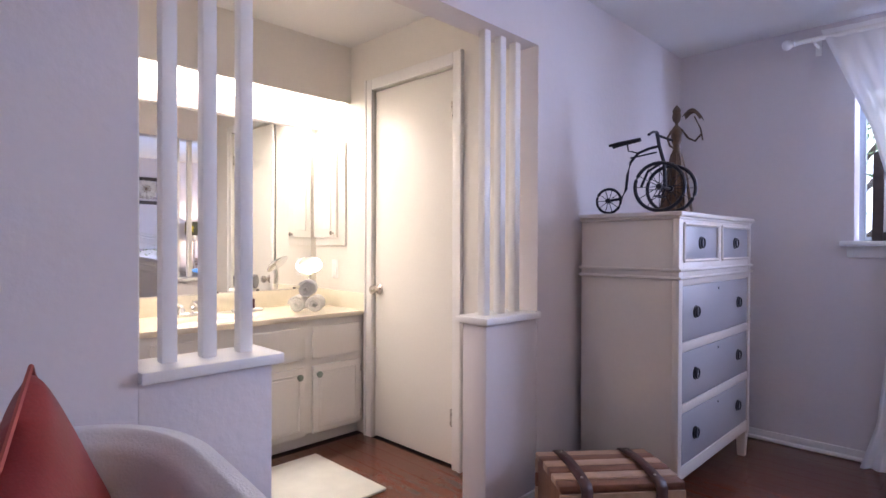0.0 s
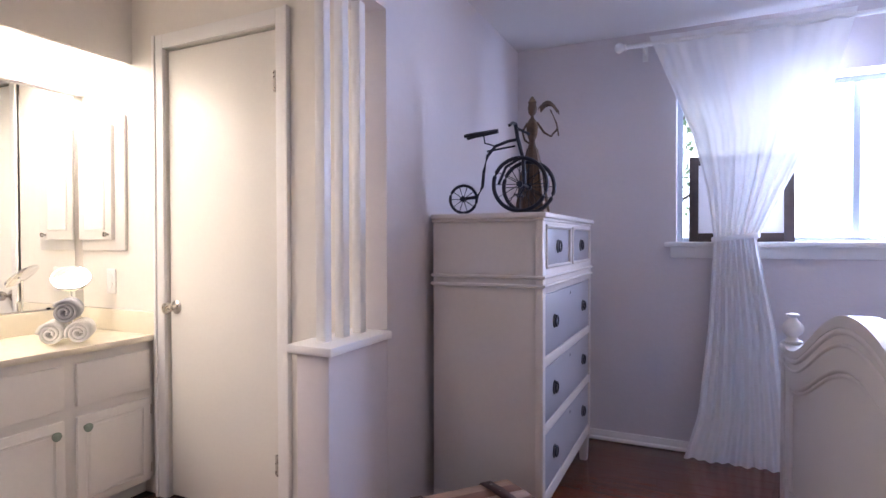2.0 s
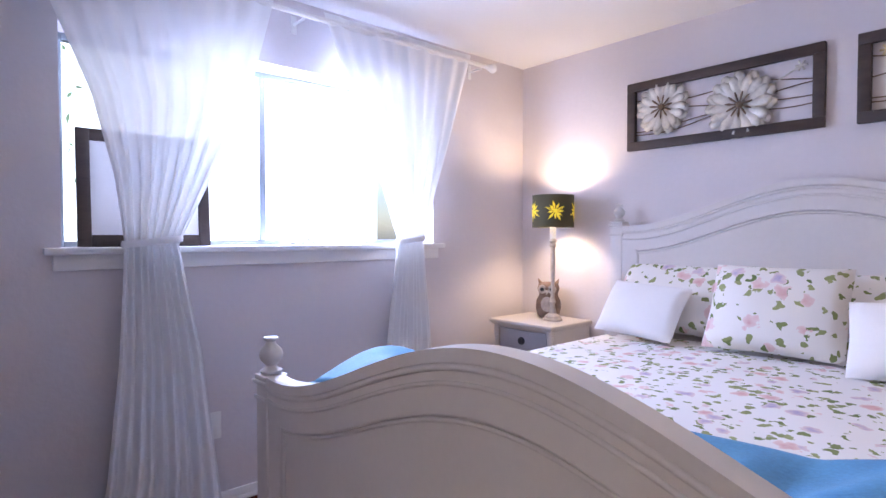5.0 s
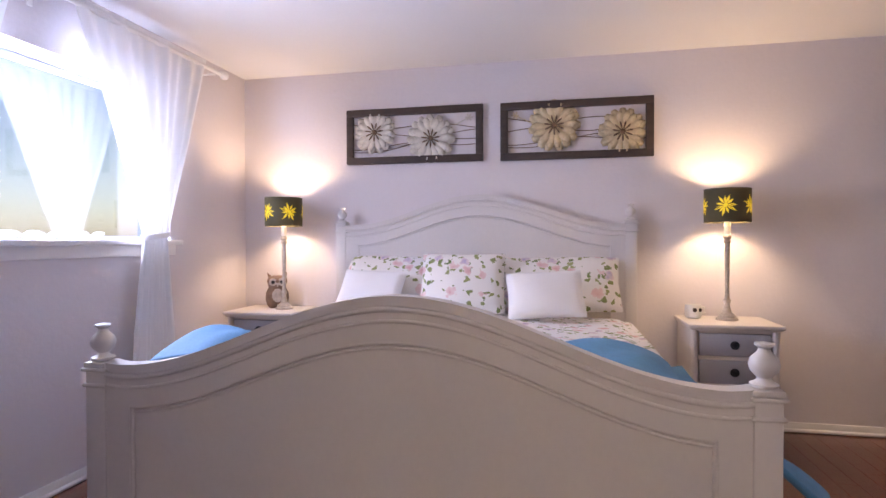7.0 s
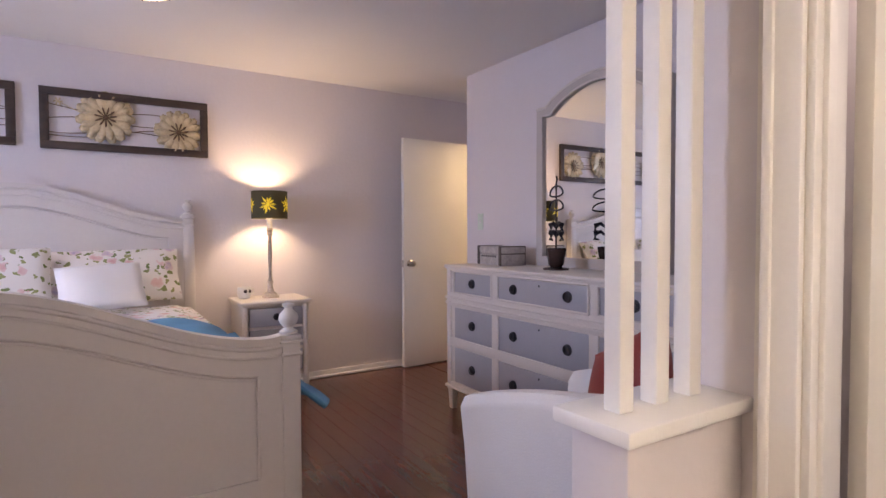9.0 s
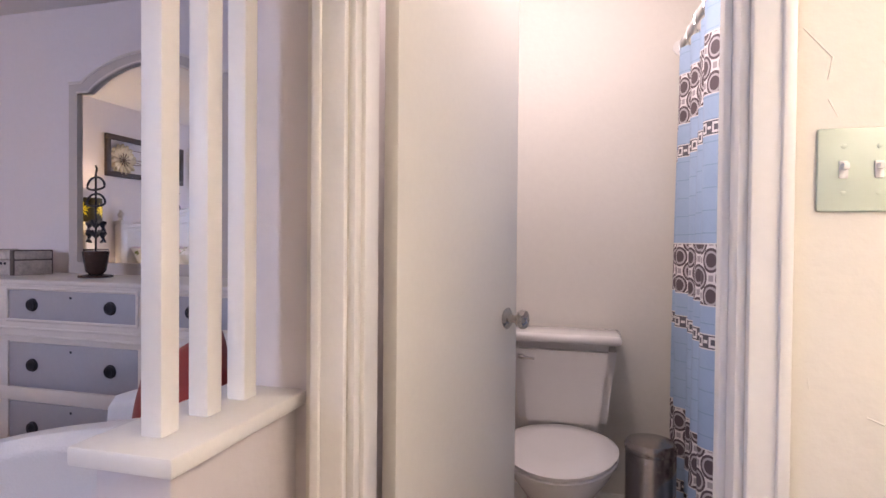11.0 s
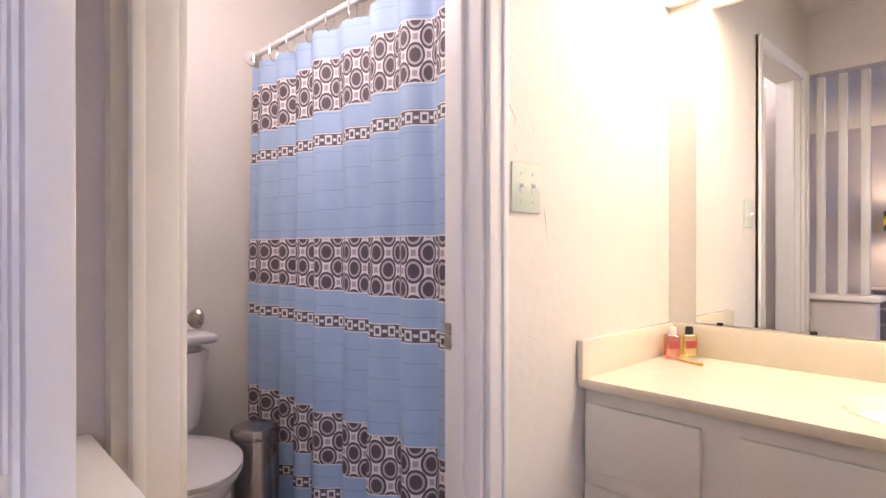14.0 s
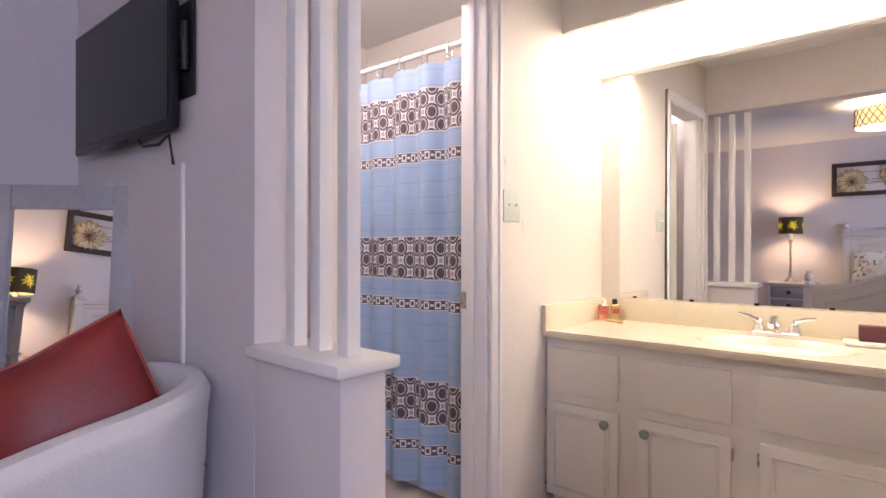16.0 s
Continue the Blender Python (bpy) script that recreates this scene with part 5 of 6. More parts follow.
M_OWL = surface("brown_carved_wood", (0.22, 0.14, 0.10), 0.7, vary=0.4, big=18, small=80, bump=0.5)
M_OWLL = surface("pale_carved_wood", (0.50, 0.42, 0.36), 0.7, vary=0.3, big=18, small=80, bump=0.5)
ow = thing("owl_figurine", "brown carved owl figurine on the nightstand", "figurine", pose(2.455, 3.01, 0.72, 0, 0, -60) @ Matrix.Diagonal((1.1, 1.1, 1.1, 1)))
bm = bmesh.new()
lathe(bm, [(0.05, 0), (0.066, 0.02), (0.075, 0.06), (0.072, 0.10), (0.055, 0.135), (0.058, 0.15), (0.066, 0.175), (0.058, 0.20), (0.03, 0.212), (0.004, 0.213)], 22)
for s in (-1, 1):
    rod(bm, (s * 0.042, 0, 0.195), (s * 0.062, 0, 0.232), 0.016, 0.002, 8)
part("body", bm, M_OWL, ow, smooth=60)
bm = bmesh.new()
for s in (-1, 1):
    lathe(bm, [(0.026, 0), (0.026, 0.008), (0.016, 0.010)], 14, (s * 0.028, 0, 0))
part("eye_discs", bm, M_OWLL, ow, "pale eye discs", at=pose(0, -0.054, 0.172, 90, 0, 0))
for s in (-1, 1):
    bm = bmesh.new()
    lathe(bm, [(0.012, 0), (0.011, 0.005), (0.002, 0.007)], 12)
    part("eye", bm, M_BLACK, ow, at=pose(s * 0.028, -0.063, 0.172, 90, 0, 0))
bm = bmesh.new()
rod(bm, (0, -0.058, 0.16), (0, -0.082, 0.143), 0.011, 0.002, 8)
part("beak", bm, M_OWLL, ow)
bm = bmesh.new()
lathe(bm, [(0.035, -0.006), (0.033, 0.006), (0.004, 0.01)], 16)
part("breast", bm, M_OWLL, ow, at=pose(0, -0.072, 0.085, 90, 0, 0) @ Matrix.Diagonal((1, 1.3, 1, 1)))

cp = thing("owl_mug", "small white mug painted as an owl on the nightstand", "mug", pose(2.42, 0.17, 0.72, 0, 0, -70))
bm = bmesh.new()
lathe(bm, [(0.035, 0), (0.046, 0.01), (0.050, 0.05), (0.046, 0.085), (0.043, 0.085), (0.046, 0.05), (0.040, 0.015), (0.002, 0.012)], 22)
part("body", bm, M_TRAY, cp)
bm = bmesh.new()
sweep(bm, [(0.046, 0, 0.07), (0.075, 0, 0.066), (0.078, 0, 0.035), (0.048, 0, 0.022)], 0.006, 8)
part("handle", bm, M_TRAY, cp)
for s in (-1, 1):
    bm = bmesh.new()
    lathe(bm, [(0.013, 0), (0.012, 0.003), (0.002, 0.004)], 12)
    part("painted_eye", bm, M_WOODD, cp, "dark painted eye", at=pose(s * 0.018, -0.045, 0.055, 90, 0, s * 20))

# framed metal flower pictures
M_PETAL = surface("champagne_metal_petals", (0.60, 0.56, 0.49), 0.40, metal=0.3, vary=0.25, big=12, small=60, bump=0.3)
M_PETALG = surface("gold_metal_petals", (0.56, 0.46, 0.30), 0.40, metal=0.35, vary=0.3, big=12, small=60, bump=0.3)
M_WIRE = surface("bronze_wire", (0.17, 0.11, 0.065), 0.5, metal=0.6, vary=0.2)


def metal_flower(parent, y, z, r, petals_mat, seed):
    rnd = random.Random(seed)
    fl = None
    for ringk, (rr, cnt, off) in enumerate(((r, 15, 0.012), (r * 0.86, 14, 0.018))):
        for k in range(cnt):
            a = 2 * math.pi * (k + 0.5 * (ringk % 2)) / cnt + rnd.uniform(-0.1, 0.1)
            bm = bmesh.new()
            wd = rr * 0.27

            def f(u, v, rr=rr, wd=wd, off=off):
                t = u
                half = wd * math.sin(math.pi * min(1.0, 0.12 + 0.80 * t)) ** 0.7
                s = (2 * v - 1) * half
                return (off + 0.014 * t * t + 0.006 * math.cos(math.pi * (2 * v - 1)) + 0.002 * math.sin(9 * v + 7 * t), s, 0.006 + t * rr)
            grid(bm, 5, 4, f)
            part("petal", bm, petals_mat, parent, smooth=180, thick=0.0015, at=pose(0, y, z, math.degrees(a), 0, 0) @ pose(0, 0, 0, 0, 0, 0))
    bm = bmesh.new()
    lathe(bm, [(0.018, 0), (0.016, 0.012), (0.003, 0.016)], 14)
    for k in range(11):
        a = 2 * math.pi * k / 11
        sweep(bm, [(0.012 * math.cos(a), 0.012 * math.sin(a), 0.006), (0.050 * math.cos(a), 0.050 * math.sin(a), 0.012), (0.066 * math.cos(a), 0.066 * math.sin(a), 0.013)], [0.002, 0.006, 0.003], 6)
    part("flower_centre", bm, M_WIRE, parent, "dark flower centre", at=pose(0.030, y, z, 0, 90, 0))


def wall_picture(label, yc, zc, mirror, seed):
    # local x points into the room
    c = thing("flower_picture", label, "picture", pose(E - 0.002, yc, zc, 0, 0, 180), "framed metal flowers")
    w, h, fw = 1.0, 0.395, 0.05
    for b in ((0.004, 0.034, -w / 2, w / 2, h / 2 - fw, h / 2), (0.004, 0.034, -w / 2, w / 2, -h / 2, -h / 2 + fw), (0.004, 0.034, -w / 2, -w / 2 + fw, -h / 2 + fw, h / 2 - fw), (0.004, 0.034, w / 2 - fw, w / 2, -h / 2 + fw, h / 2 - fw)):
        bm = bmesh.new()
        box(bm, *b, bevel=0.004)
        part("frame_side", bm, M_WOODD, c)
    s = mirror
    pet = M_PETAL if s > 0 else M_PETALG
    metal_flower(c, -0.286 if s > 0 else 0.305, 0.03 if s > 0 else -0.03, 0.150, pet, seed)
    metal_flower(c, 0.13 if s > 0 else -0.137, -0.03 if s > 0 else 0.03, 0.168, pet, seed + 1)
    for z0, z1 in ((0.085, 0.05), (0.0, 0.01), (-0.075, -0.06), (-0.11, -0.02)):
        bm = bmesh.new()
        sweep(bm, [(0.012, -w / 2 + 0.04 + (w - 0.08) * k / 14, z0 + (z1 - z0) * k / 14 + 0.018 * math.sin(k * 0.55 + z0 * 30)) for k in range(15)], 0.003, 6)
        part("wire", bm, M_WIRE, c)
    bm = bmesh.new()
    sweep(bm, [(0.012, s * 0.18, 0.0), (0.014, s * 0.30, 0.06), (0.014, s * 0.40, 0.11)], 0.003, 6)
    for k in range(6):
        a = 2 * math.pi * k / 6
        sweep(bm, [(0.014, s * 0.40, 0.11), (0.016, s * 0.40 + 0.025 * math.cos(a), 0.11 + 0.025 * math.sin(a))], [0.003, 0.006], 6)
    part("bud", bm, pet, c)
    return c


wall_picture("dark framed picture of pale metal flowers", 2.003, 1.957, 1, 5)
wall_picture("dark framed picture of gold metal flowers", 0.882, 1.952, -1, 9)

# drum ceiling light
cl = thing("drum_ceiling_light", "drum ceiling light with dark lattice over cream shade", "ceiling light", pose(0.72, 0.96, C))
bm = bmesh.new()
lathe(bm, [(0.20, -0.23), (0.20, -0.225), (0.02, -0.222)], 40)
part("diffuser", bm, M_DRUM, cl, "glowing white diffuser")
bm = bmesh.new()
a = [[bm.verts.new((r * math.cos(2 * math.pi * i / 48), r * math.sin(2 * math.pi * i / 48), z)) for i in range(48)] for r, z in ((0.205, -0.23), (0.205, -0.06))]
for i in range(48):
    bm.faces.new((a[0][i], a[0][(i + 1) % 48], a[1][(i + 1) % 48], a[1][i]))
shd = part("shade", bm, glow("lit_cream_shade", (1.0, 0.80, 0.42), 0.9), cl, "lit cream fabric", 60)
bm = bmesh.new()
for k in range(22):
    for s in (-1, 1):
        sweep(bm, [(0.207 * math.cos(2 * math.pi * k / 22 + s * 0.55 * j / 6), 0.207 * math.sin(2 * math.pi * k / 22 + s * 0.55 * j / 6), -0.23 + 0.17 * j / 6) for j in range(7)], 0.0035, 5)
part("lattice", bm, M_WOODD, shd, "dark lattice")
bm = bmesh.new()
lathe(bm, [(0.012, -0.06), (0.012, -0.02), (0.06, -0.015), (0.06, 0)], 18)
part("mount", bm, M_NICKEL, cl)

# tub chair with its cushion
CHX, CHY, CHA, CHR, CHL, CHZ, CHD = -0.735, -0.235, 3, 0.281, 0.43, 0.788, 0.135
tc = thing("tub_chair", "white slipcovered tub chair with a rounded back", "chair", pose(CHX, CHY, 0, 0, 0, CHA))


def tub(u, v):
    """Outer and inner shell of the rounded back; local opening towards +x."""
    s = 2 * u - 1
    rim = CHZ - CHD * abs(s) ** 2.2
    o = CHR + 0.02
    prof = [(o - 0.05, 0.06), (o - 0.03, 0.25), (o - 0.015, 0.5), (o - 0.006, rim - 0.07), (o, rim - 0.02), (o - 0.018, rim + 0.012), (o - 0.055, rim + 0.016), (o - 0.088, rim - 0.015), (o - 0.095, rim - 0.08), (o - 0.102, 0.40), (o - 0.108, 0.30)]
    t = v * (len(prof) - 1)
    i = min(int(t), len(prof) - 2)
    f = t - i
    r = prof[i][0] + (prof[i + 1][0] - prof[i][0]) * f
    z = prof[i][1] + (prof[i + 1][1] - prof[i][1]) * f
    r += 0.003 * math.sin(17 * u + 5 * z)
    turn = math.pi * CHR / 2
    q = abs(s) * (CHL + turn)
    sg = 1 if s > 0 else -1
    if q < turn:
        return (-r * math.cos(q / CHR), sg * r * math.sin(q / CHR), z)
    return (q - turn, sg * r, z)


bm = bmesh.new()
vs = grid(bm, 64, 40, tub)
for col in (vs[0], vs[64]):
    bm.faces.new(col)
part("back", bm, M_SLIP, tc, smooth=50)


def tub_block(bm, r, z0, z1, soft):
    """A soft-edged slab with a round back end, from the back to the front of the chair."""
    rings = []
    for z, k in ((z0, soft), (z0 + soft, 0), (z1 - soft, 0), (z1 - 0.3 * soft, 0.4 * soft), (z1, 1.6 * soft)):
        loop = [(CHL - k, -(r - k)), (CHL - k, r - k)]
        loop += [(-(r - k) * math.sin(a), (r - k) * math.cos(a)) for a in (math.pi * i / 24 for i in range(25))]
        rings.append([bm.verts.new((x, y, z)) for x, y in loop])
    for a, b in zip(rings, rings[1:]):
        for i in range(len(a)):
            bm.faces.new((a[i], a[(i + 1) % len(a)], b[(i + 1) % len(a)], b[i]))
    bm.faces.new(rings[0][::-1])
    bm.faces.new(rings[-1])
    bmesh.ops.recalc_face_normals(bm, faces=bm.faces[:])


bm = bmesh.new()
tub_block(bm, CHR - 0.045, 0.06, 0.31, 0.02)
part("base", bm, M_SLIP, tc, smooth=50)
bm = bmesh.new()
tub_block(bm, CHR - 0.09, 0.31, 0.44, 0.035)
part("seat_cushion", bm, M_SLIP, tc, smooth=60)
for lx, ly in ((-0.17, -0.13), (-0.17, 0.13), (CHL - 0.06, -0.2), (CHL - 0.06, 0.2)):
    bm = bmesh.new()
    rod(bm, (lx, ly, 0), (lx, ly, 0.07), 0.016, 0.022)
    part("leg", bm, M_WOODD, tc)
bm = bmesh.new()
cushion_mesh(bm, 0.44, 0.44, 0.15, 22, 0.20, 0.012)
cu = Vector((0.84, -0.32, -0.44)).normalized()
cw = Vector((-0.02, -0.22, 1.0))
cw = (cw - cu * cw.dot(cu)).normalized()
cv = cw.cross(cu)
CUSH = Matrix(((cu.x, cv.x, cw.x, 0), (cu.y, cv.y, cw.y, 0), (cu.z, cv.z, cw.z, 0), (0, 0, 0, 1)))
CUSH = Matrix.Translation(Vector((-0.842, -0.240, 0.966)) + 0.22 * cu - 0.44 * cw) @ CUSH
rc = thing("red_cushion", "red satin cushion with piping standing in the chair", "cushion", CUSH)
part("cover", bm, M_RED, rc, smooth=60)
bm = bmesh.new()
loop = []
for k in range(4):
    for j in range(10):
        t = -1 + 2 * j / 10
        p = 1 - 0.20 * 0.35 * (1 - abs(t))
        loop.append([(t * 0.22, 0, 0.22 - 0.22 * p), (0.22 * p, 0, 0.22 + t * 0.22), (-t * 0.22, 0, 0.22 + 0.22 * p), (-0.22 * p, 0, 0.22 - t * 0.22)][k])
sweep(bm, loop, 0.005, 6, True)
part("piping", bm, surface("pale_red_piping", (0.42, 0.09, 0.07), 0.55, vary=0.1), rc, "paler red piping")

# slatted trunk by the alcove screen
M_STRIPL = surface("pale_trunk_wood", (0.46, 0.30, 0.21), 0.5, vary=0.25, big=5, small=40, stretch=(1, 8, 1), bump=0.15)
M_STRIPD = surface("brown_trunk_wood", (0.20, 0.09, 0.055), 0.5, vary=0.3, big=5, small=40, stretch=(1, 8, 1), bump=0.15)
M_LEATH = surface("brown_leather_strap", (0.075, 0.030, 0.025), 0.45, vary=0.3, big=9, small=80, bump=0.2)
tk = thing("striped_trunk", "wooden trunk of pale and dark slats with leather straps", "trunk", pose(-0.735, 1.635, 0, 0, 0, 50))
bm = bmesh.new()
box(bm, -0.235, 0.235, -0.168, 0.168, 0.0, 0.262, 0.004)
part("core", bm, M_STRIPD, tk)
for k in range(6):
    y = -0.174 + 0.058 * k
    bm = bmesh.new()
    box(bm, -0.245, 0.245, y + 0.001, y + 0.057, 0.262, 0.284 + 0.010 * math.sin(math.pi * (k + 0.5) / 6), 0.005)
    part("slat", bm, M_STRIPL if k % 2 else M_STRIPD, tk)
for k in range(4):
    z = 0.015 + 0.061 * k
    for s in (-1, 1):
        bm = bmesh.new()
        a, b = sorted((s * 0.169, s * 0.181))
        box(bm, -0.245, 0.245, a, b, z, z + 0.058, 0.003)
        part("side_slat", bm, M_STRIPL if k % 2 else M_STRIPD, tk)
for x in (-0.145, 0.145):
    bm = bmesh.new()
    prof = [(-0.189, 0.02), (-0.189, 0.27), (-0.170, 0.290), (-0.08, 0.300), (0.0, 0.303), (0.08, 0.300), (0.170, 0.290), (0.189, 0.27), (0.189, 0.02)]
    cols = [[bm.verts.new((x + dx, y, z)) for y, z in prof] for dx in (-0.022, 0.022)]
    for j in range(len(prof) - 1):
        bm.faces.new((cols[0][j], cols[1][j], cols[1][j + 1], cols[0][j + 1]))
    part("strap", bm, M_LEATH, tk, "brown leather strap", 50, 0.006)
    for j in range(5):
        bm = bmesh.new()
        lathe(bm, [(0.006, 0), (0.004, 0.004), (0.001, 0.005)], 8, (x, -0.13 + 0.065 * j, 0.299))
        part("stud", bm, M_NICKEL, tk, "small metal stud")

# ---- bicycle and figurine on the tall chest ----
bk = thing("toy_bicycle", "black iron model penny-farthing tricycle on the dresser", "sculpture", pose(-0.755, 2.075, 1.333, 0, 0, 10) @ Matrix.Diagonal((1.03, 1.03, 1.03, 1)))


def wheel(parent, at, r, spokes, tyre):
    bm = bmesh.new()
    sweep(bm, [(r * math.cos(t), 0, r * math.sin(t)) for t in (2 * math.pi * i / 40 for i in range(40))], tyre, 8, True)
    w = part("wheel", bm, M_IRON, parent, at=at)
    bm = bmesh.new()
    for k in range(spokes):
        a = 2 * math.pi * k / spokes
        rod(bm, (0, 0, 0), (r * math.cos(a), 0, r * math.sin(a)), 0.0016, n=5)
    part("spokes", bm, M_IRON, w)
    bm = bmesh.new()
    rod(bm, (0, -0.014, 0), (0, 0.014, 0), 0.012, n=12)
    part("hub", bm, M_IRON, w)


wheel(bk, pose(-0.185, 0, 0.062), 0.056, 10, 0.006)
wheel(bk, pose(0.055, -0.055, 0.112), 0.104, 12, 0.008)
wheel(bk, pose(0.075, 0.075, 0.112), 0.104, 12, 0.008)
bm = bmesh.new()
rod(bm, (0.055, -0.06, 0.112), (0.075, 0.08, 0.112), 0.006, n=8)
part("axle", bm, M_IRON, bk)
bm = bmesh.new()
sweep(bm, [(-0.185, 0, 0.062), (-0.125, 0, 0.072), (-0.105, 0, 0.11), (-0.098, 0, 0.18), (-0.085, 0, 0.235), (-0.05, 0, 0.275), (0.0, 0, 0.292), (0.035, 0, 0.297)], 0.0065, 8)
sweep(bm, [(-0.085, 0, 0.255), (0.03, 0, 0.272)], 0.004, 8)
sweep(bm, [(0.03, 0, 0.36), (0.04, 0, 0.30), (0.06, 0.01, 0.22), (0.065, 0.01, 0.115)], 0.008, 8)
sweep(bm, [(-0.04, 0.01, 0.12), (-0.01, 0.01, 0.19), (0.05, 0.01, 0.225), (0.10, 0.01, 0.215)], 0.006, 8)
part("frame", bm, M_IRON, bk)
bm = bmesh.new()
sweep(bm, [(0.02, -0.10, 0.335), (0.025, -0.05, 0.355), (0.03, 0, 0.362), (0.025, 0.05, 0.355), (0.075, 0.10, 0.335)], 0.006, 8)
part("handlebar", bm, M_IRON, bk)
bm = bmesh.new()
sweep(bm, [(-0.055, 0, 0.275), (-0.075, 0, 0.283), (-0.095, 0, 0.288), (-0.10, 0, 0.322)], 0.0032, 6)
part("saddle_spring", bm, M_IRON, bk)
bm = bmesh.new()
grid(bm, 14, 8, lambda u, v: (-0.175 + 0.135 * u, (v - 0.5) * 0.062 * (1 - 0.72 * u), 0.326 + 0.014 * u - 0.010 * (2 * v - 1) ** 2 - 0.012 * max(0, 0.25 - u)))
part("saddle", bm, M_IRON, bk, smooth=180, thick=0.010)
for s in (-1, 1):
    bm = bmesh.new()
    rod(bm, (0.065, s * 0.02, 0.112), (0.045, s * 0.035, 0.075), 0.004, n=6)
    box(bm, 0.03, 0.06, s * 0.035 - 0.012, s * 0.035 + 0.012, 0.069, 0.076, 0.002)
    part("pedal", bm, M_IRON, bk)

M_FIG = surface("patinated_bronze", (0.12, 0.075, 0.05), 0.55, metal=0.5, vary=0.45, big=14, small=60, bump=0.4)
bm = bmesh.new()
lathe(bm, [(0.070, 0), (0.074, 0.008), (0.066, 0.03), (0.056, 0.10), (0.050, 0.16), (0.044, 0.20), (0.030, 0.265), (0.016, 0.31), (0.014, 0.325), (0.022, 0.35), (0.026, 0.385), (0.020, 0.41), (0.008, 0.425), (0.007, 0.435), (0.017, 0.448), (0.020, 0.468), (0.016, 0.488), (0.020, 0.494), (0.012, 0.508), (0.003, 0.52)], 24)
sweep(bm, [(0.022, 0, 0.405), (0.045, 0, 0.37), (0.04, -0.02, 0.335), (0.02, -0.03, 0.32)], 0.005, 6)
sweep(bm, [(-0.022, 0, 0.405), (-0.05, -0.01, 0.36), (-0.075, -0.03, 0.345), (-0.105, -0.03, 0.375)], 0.005, 6)
sweep(bm, [(-0.11, -0.03, 0.345), (-0.10, -0.03, 0.40), (-0.075, -0.02, 0.46)], 0.0035, 6)
grid(bm, 10, 6, lambda u, v: (-0.025 - 0.085 * u, -0.02 + 0.05 * (v - 0.5), 0.475 + 0.035 * math.sin(math.pi * u) - 0.02 * u - 0.02 * (2 * v - 1) ** 2))
for k in range(10):
    a = 2 * math.pi * k / 10
    sweep(bm, [(0.022 * math.cos(a), 0.022 * math.sin(a), 0.29), (0.050 * math.cos(a), 0.050 * math.sin(a), 0.17), (0.070 * math.cos(a), 0.070 * math.sin(a), 0.01)], [0.003, 0.006, 0.009], 6)
fg = solid("statuette", bm, M_FIG, "patinated bronze statuette with long skirt and parasol", "statuette", smooth=60)
fg.matrix_basis = pose(-0.70, 2.245, 1.333, 0, 0, 180)

# ---- television, cable and leaning mirror ----
tv = thing("television", "black flat television on a swing-out wall bracket", "television", pose(-1.000, -0.775, 1.695, 0, 0, 0))
ang = -88.5
T = pose(0, 0, 0, 0, 0, ang)
bm = bmesh.new()
box(bm, -0.405, 0.405, -0.032, -0.004, -0.225, 0.225, 0.006, 2)
box(bm, -0.30, 0.30, -0.050, -0.032, -0.16, 0.14, 0.008, 2)
bd = part("casing", bm, M_TV, tv, at=T)
bm = bmesh.new()
box(bm, -0.392, 0.392, -0.0045, -0.002, -0.200, 0.212)
part("screen", bm, M_SCREEN, bd, "dark glossy screen")
bm = bmesh.new()
box(bm, -0.10, 0.10, -0.006, 0.003, -0.238, -0.224, 0.003)
part("chin", bm, M_TV, bd)
bm = bmesh.new()
box(bm, -0.10, 0.10, -0.056, -0.050, -0.10, 0.10, 0.002)
part("mount_plate", bm, M_BLACK, bd)
bm = bmesh.new()
box(bm, -0.0645, -0.058, 0.30, 0.46, -0.13, 0.15, 0.002)
part("wall_plate", bm, M_BLACK, tv)
bm = bmesh.new()
for z in (-0.03, 0.05):
    sweep(bm, [(-0.052, 0.38, z), (-0.046, 0.43, z), (-0.044, 0.10, z)], 0.008, 8)
rod(bm, (-0.046, 0.43, -0.06), (-0.046, 0.43, 0.08), 0.012)
part("swing_arm", bm, M_BLACK, tv)
bm = bmesh.new()
sweep(bm, [(-0.03, 0.10, -0.20), (-0.03, 0.16, -0.25), (-0.04, 0.26, -0.255), (-0.05, 0.31, -0.23), (-0.058, 0.324, -0.32)], 0.005, 8)
part("cable", bm, M_BLACK, tv, "black power cable")
bm = bmesh.new()
box(bm, WS, WS + 0.010, -0.408, -0.392, 0.10, 1.375, 0.004)
solid("cable_raceway", bm, M_TRIM, "white cable raceway down the wall under the television", "cable cover", smooth=40)

fm = thing("leaning_mirror", "tall mirror in a wide grey wooden frame leaning on the wall", "mirror", pose(-0.845, -0.925, 0.0, 0, 0, 139) @ pose(0, 0, 0, -5.6, 0, 0))
M_FRG = surface("weathered_grey_frame", (0.40, 0.39, 0.41), 0.6, vary=0.15, big=5, small=50, bump=0.2)
fw, fh, fb = 0.50, 1.345, 0.085
for b in ((-fw / 2, -fw / 2 + fb, 0, fh), (fw / 2 - fb, fw / 2, 0, fh), (-fw / 2 + fb, fw / 2 - fb, 0, fb), (-fw / 2 + fb, fw / 2 - fb, fh - fb, fh)):
    bm = bmesh.new()
    box(bm, b[0], b[1], -0.03, 0.0, b[2], b[3], 0.005)
    part("frame_side", bm, M_FRG, fm)
bm = bmesh.new()
box(bm, -fw / 2 + fb, fw / 2 - fb, -0.016, -0.012, fb, fh - fb)
part("glass", bm, M_MIRROR, fm, smooth=None)
bm = bmesh.new()
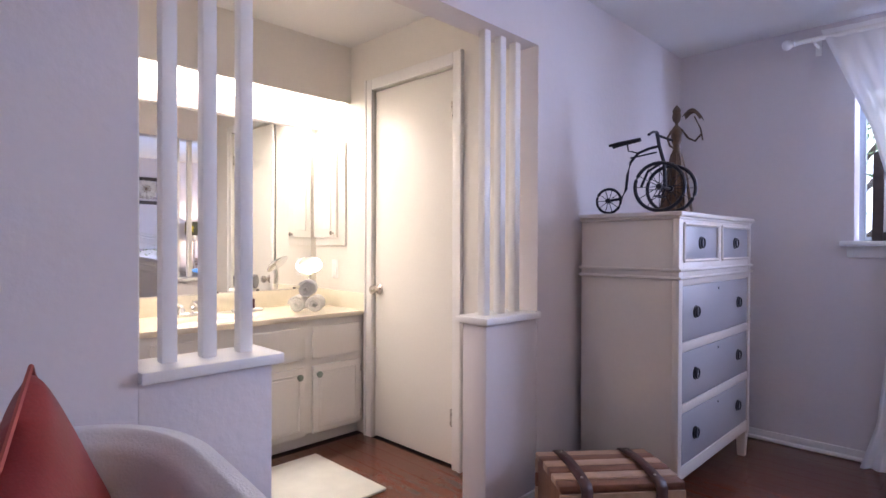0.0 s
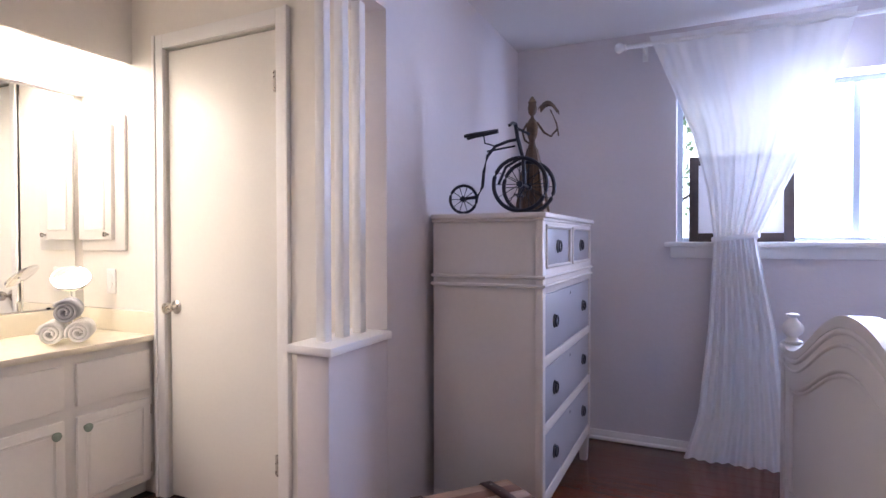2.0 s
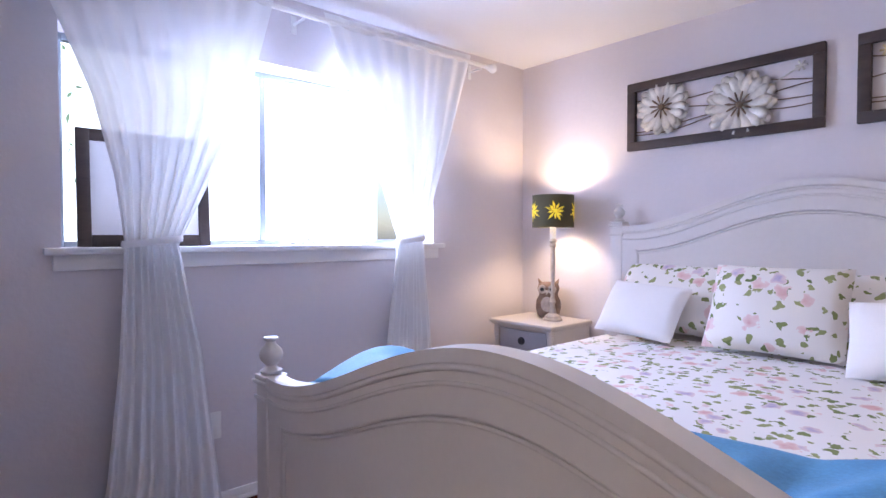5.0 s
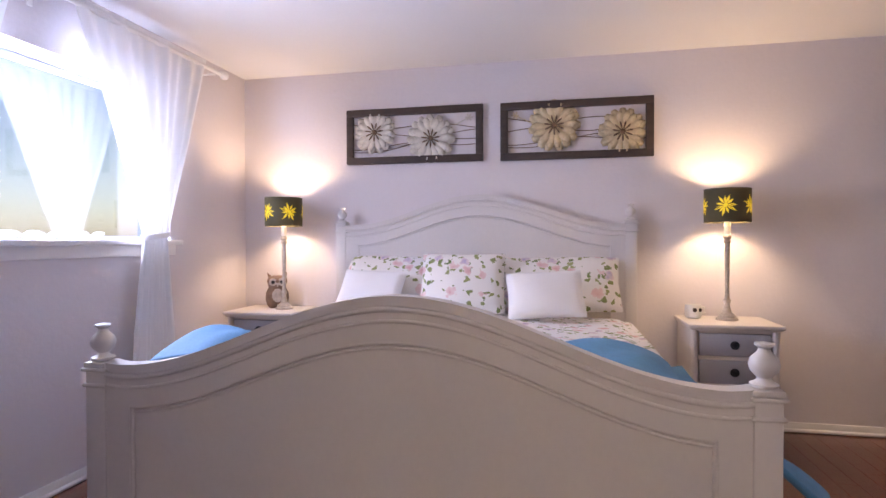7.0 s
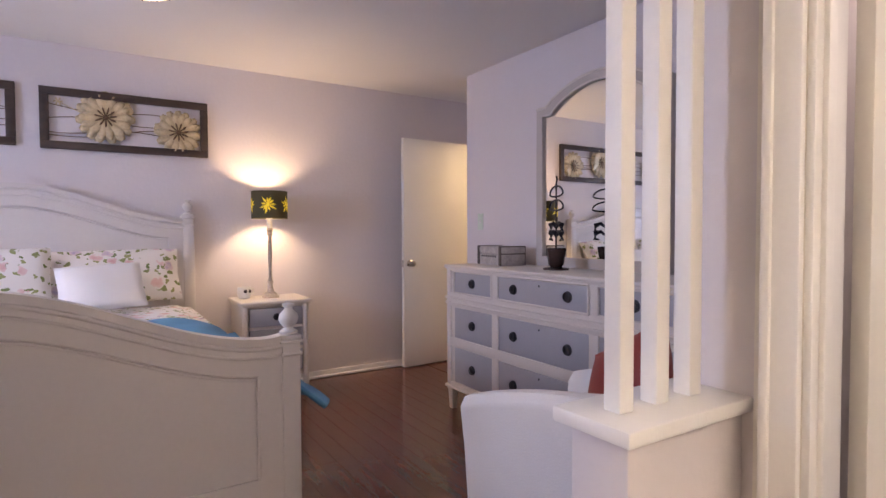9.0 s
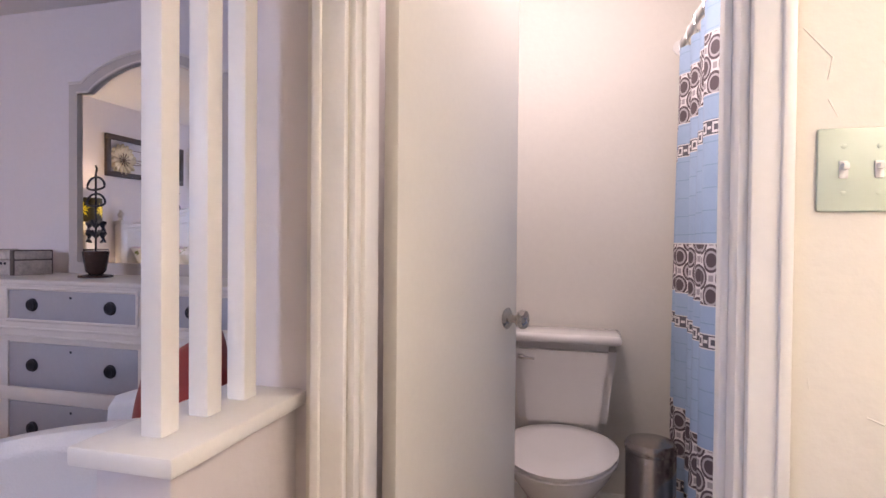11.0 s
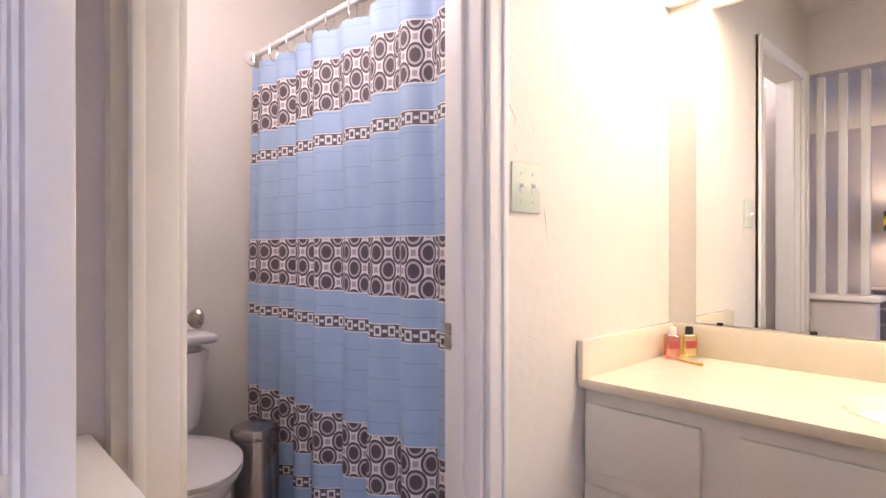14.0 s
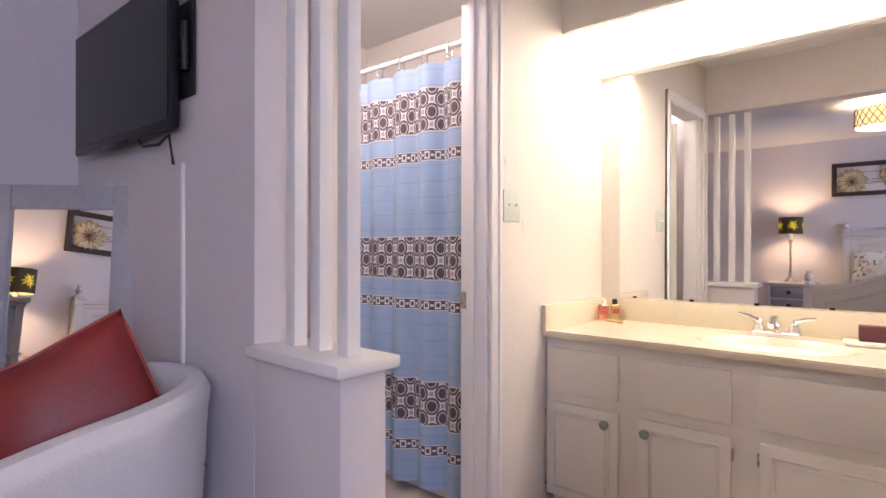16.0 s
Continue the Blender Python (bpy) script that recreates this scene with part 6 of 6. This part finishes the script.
box(bm, -fw / 2 + fb, fw / 2 - fb, -0.012, -0.004, fb, fh - fb)
part("backing", bm, M_BLACK, fm)

# picture standing on the window sill, and pieces of the view outside
pf = thing("sill_picture", "dark brown framed picture standing on the window sill", "picture", pose(0.172, 3.44, WZ0 + 0.006, -4, 0, 0))
for b in ((-0.265, -0.215, 0, 0.50), (0.215, 0.265, 0, 0.50), (-0.215, 0.215, 0, 0.05), (-0.215, 0.215, 0.45, 0.50)):
    bm = bmesh.new()
    box(bm, b[0], b[1], -0.012, 0.012, b[2], b[3], 0.004)
    part("frame_side", bm, M_WOODD, pf)
bm = bmesh.new()
box(bm, -0.215, 0.215, 0.0, 0.008, 0.05, 0.45)
part("print", bm, M_LINEN, pf, "plain white print")
# wavy strip added on the sill, standing in for the roof tiles outside
bm = bmesh.new()
grid(bm, 40, 6, lambda u, v: (0.78 + 0.55 * u, 3.43 + 0.06 * v, WZ0 + 0.032 + 0.018 * math.sin(u * 2 * math.pi * 4.2)), None)
ob = solid("wavy_tray", bm, M_TRAY, "white wavy strip on the sill standing in for roof tiles outside", "dish", smooth=180)
md = ob.modifiers.new("thickness", "SOLIDIFY")
md.thickness = 0.012

# ---- tree outside ----
def leaf_mat():
    """Thin leaves that let the daylight through."""
    m = bpy.data.materials.new("outdoor_foliage")
    m.use_nodes = True
    nt = m.node_tree
    nt.nodes.clear()
    out = nt.nodes.new("ShaderNodeOutputMaterial")
    col = blend(nt, noise_tex(nt, coords(nt), 3.0, 3), (0.09, 0.15, 0.06), (0.12, 0.22, 0.10))
    lit = blend(nt, noise_tex(nt, coords(nt), 5.0, 3), (0.30, 0.48, 0.26), (0.42, 0.60, 0.40))
    d = put(nt, "ShaderNodeBsdfDiffuse", links={"Color": col})
    tl = put(nt, "ShaderNodeBsdfTranslucent", links={"Color": lit})
    mx = put(nt, "ShaderNodeMixShader", vals={0: 0.75}, links={1: d.outputs[0], 2: tl.outputs[0]})
    nt.links.new(mx.outputs[0], out.inputs[0])
    return m


M_LEAF = leaf_mat()
M_BARK = surface("bark", (0.16, 0.12, 0.09), 0.9, vary=0.3, bump=0.6)
rnd = random.Random(4)
tr = thing("garden_tree", "leafy green tree outside the bedroom window", "tree", pose(-1.5, 12.5, -0.5))
bm = bmesh.new()
sweep(bm, [(0, 0, 0), (0.05, 0, 1.2), (0.0, 0.05, 2.6), (0.1, 0, 4.2)], [0.20, 0.16, 0.12, 0.05], 10)
tips = []
for k in range(9):
    a, h = k * 2.4, 1.6 + 0.28 * k
    tip = (1.6 * math.cos(a), 1.6 * math.sin(a), h + 1.3)
    sweep(bm, [(0.03, 0, h), (0.7 * math.cos(a), 0.7 * math.sin(a), h + 0.7), tip], [0.06, 0.04, 0.015], 7)
    tips.append(tip)
part("trunk", bm, M_BARK, tr)
bm = bmesh.new()
for k in range(900):
    t = rnd.choice(tips)
    c = Vector(t) + Vector((rnd.gauss(0, 0.55), rnd.gauss(0, 0.55), rnd.gauss(0, 0.5)))
    m = Euler((rnd.uniform(0, 6), rnd.uniform(0, 6), rnd.uniform(0, 6))).to_matrix()
    s = rnd.uniform(0.06, 0.13)
    bm.faces.new([bm.verts.new(c + m @ Vector(q) * s) for q in ((-1, 0, 0), (0, -0.45, 0.1), (1, 0, 0), (0, 0.45, 0.1))])
part("crown", bm, M_LEAF, tr, smooth=None)

# ---- floorboards ----
fl = bpy.data.objects["floor"]
PW = 0.098
protos = []
for ln in (0.6, 0.9, 1.2, 1.5):
    bm = bmesh.new()
    vs = box(bm, 0.0003, ln - 0.0003, 0.0003, PW - 0.0003, -0.014, 0.0)
    top_e = [e for e in bm.edges if all(v.co.z > -0.001 for v in e.verts)]
    bmesh.ops.bevel(bm, geom=top_e, offset=0.0008, segments=1, affect="EDGES")
    protos.append((ln, finish("floorboard", bm, M_PLANK)))
rnd = random.Random(11)


def lay(x0, x1, y0, y1):
    y = y0
    while y + PW <= y1 + 0.05:
        x, cut = x0, rnd.uniform(0.3, 1.0)
        while x < x1 - 0.01:
            ln, me = rnd.choice(protos)
            part_len = min(ln * cut, x1 - x)
            b = new("floorboard", me)
            b.parent = fl
            b.location = (x, y, 0)
            b.scale = (part_len / ln, 1, 1)
            x += part_len
            cut = 1.0
        y += PW


lay(-1.15, 2.58, S + 0.0, 3.34)
lay(-2.42, -1.15, AS - 0.02, 1.69)
lay(1.83, 2.58, -3.3, S - 0.02)
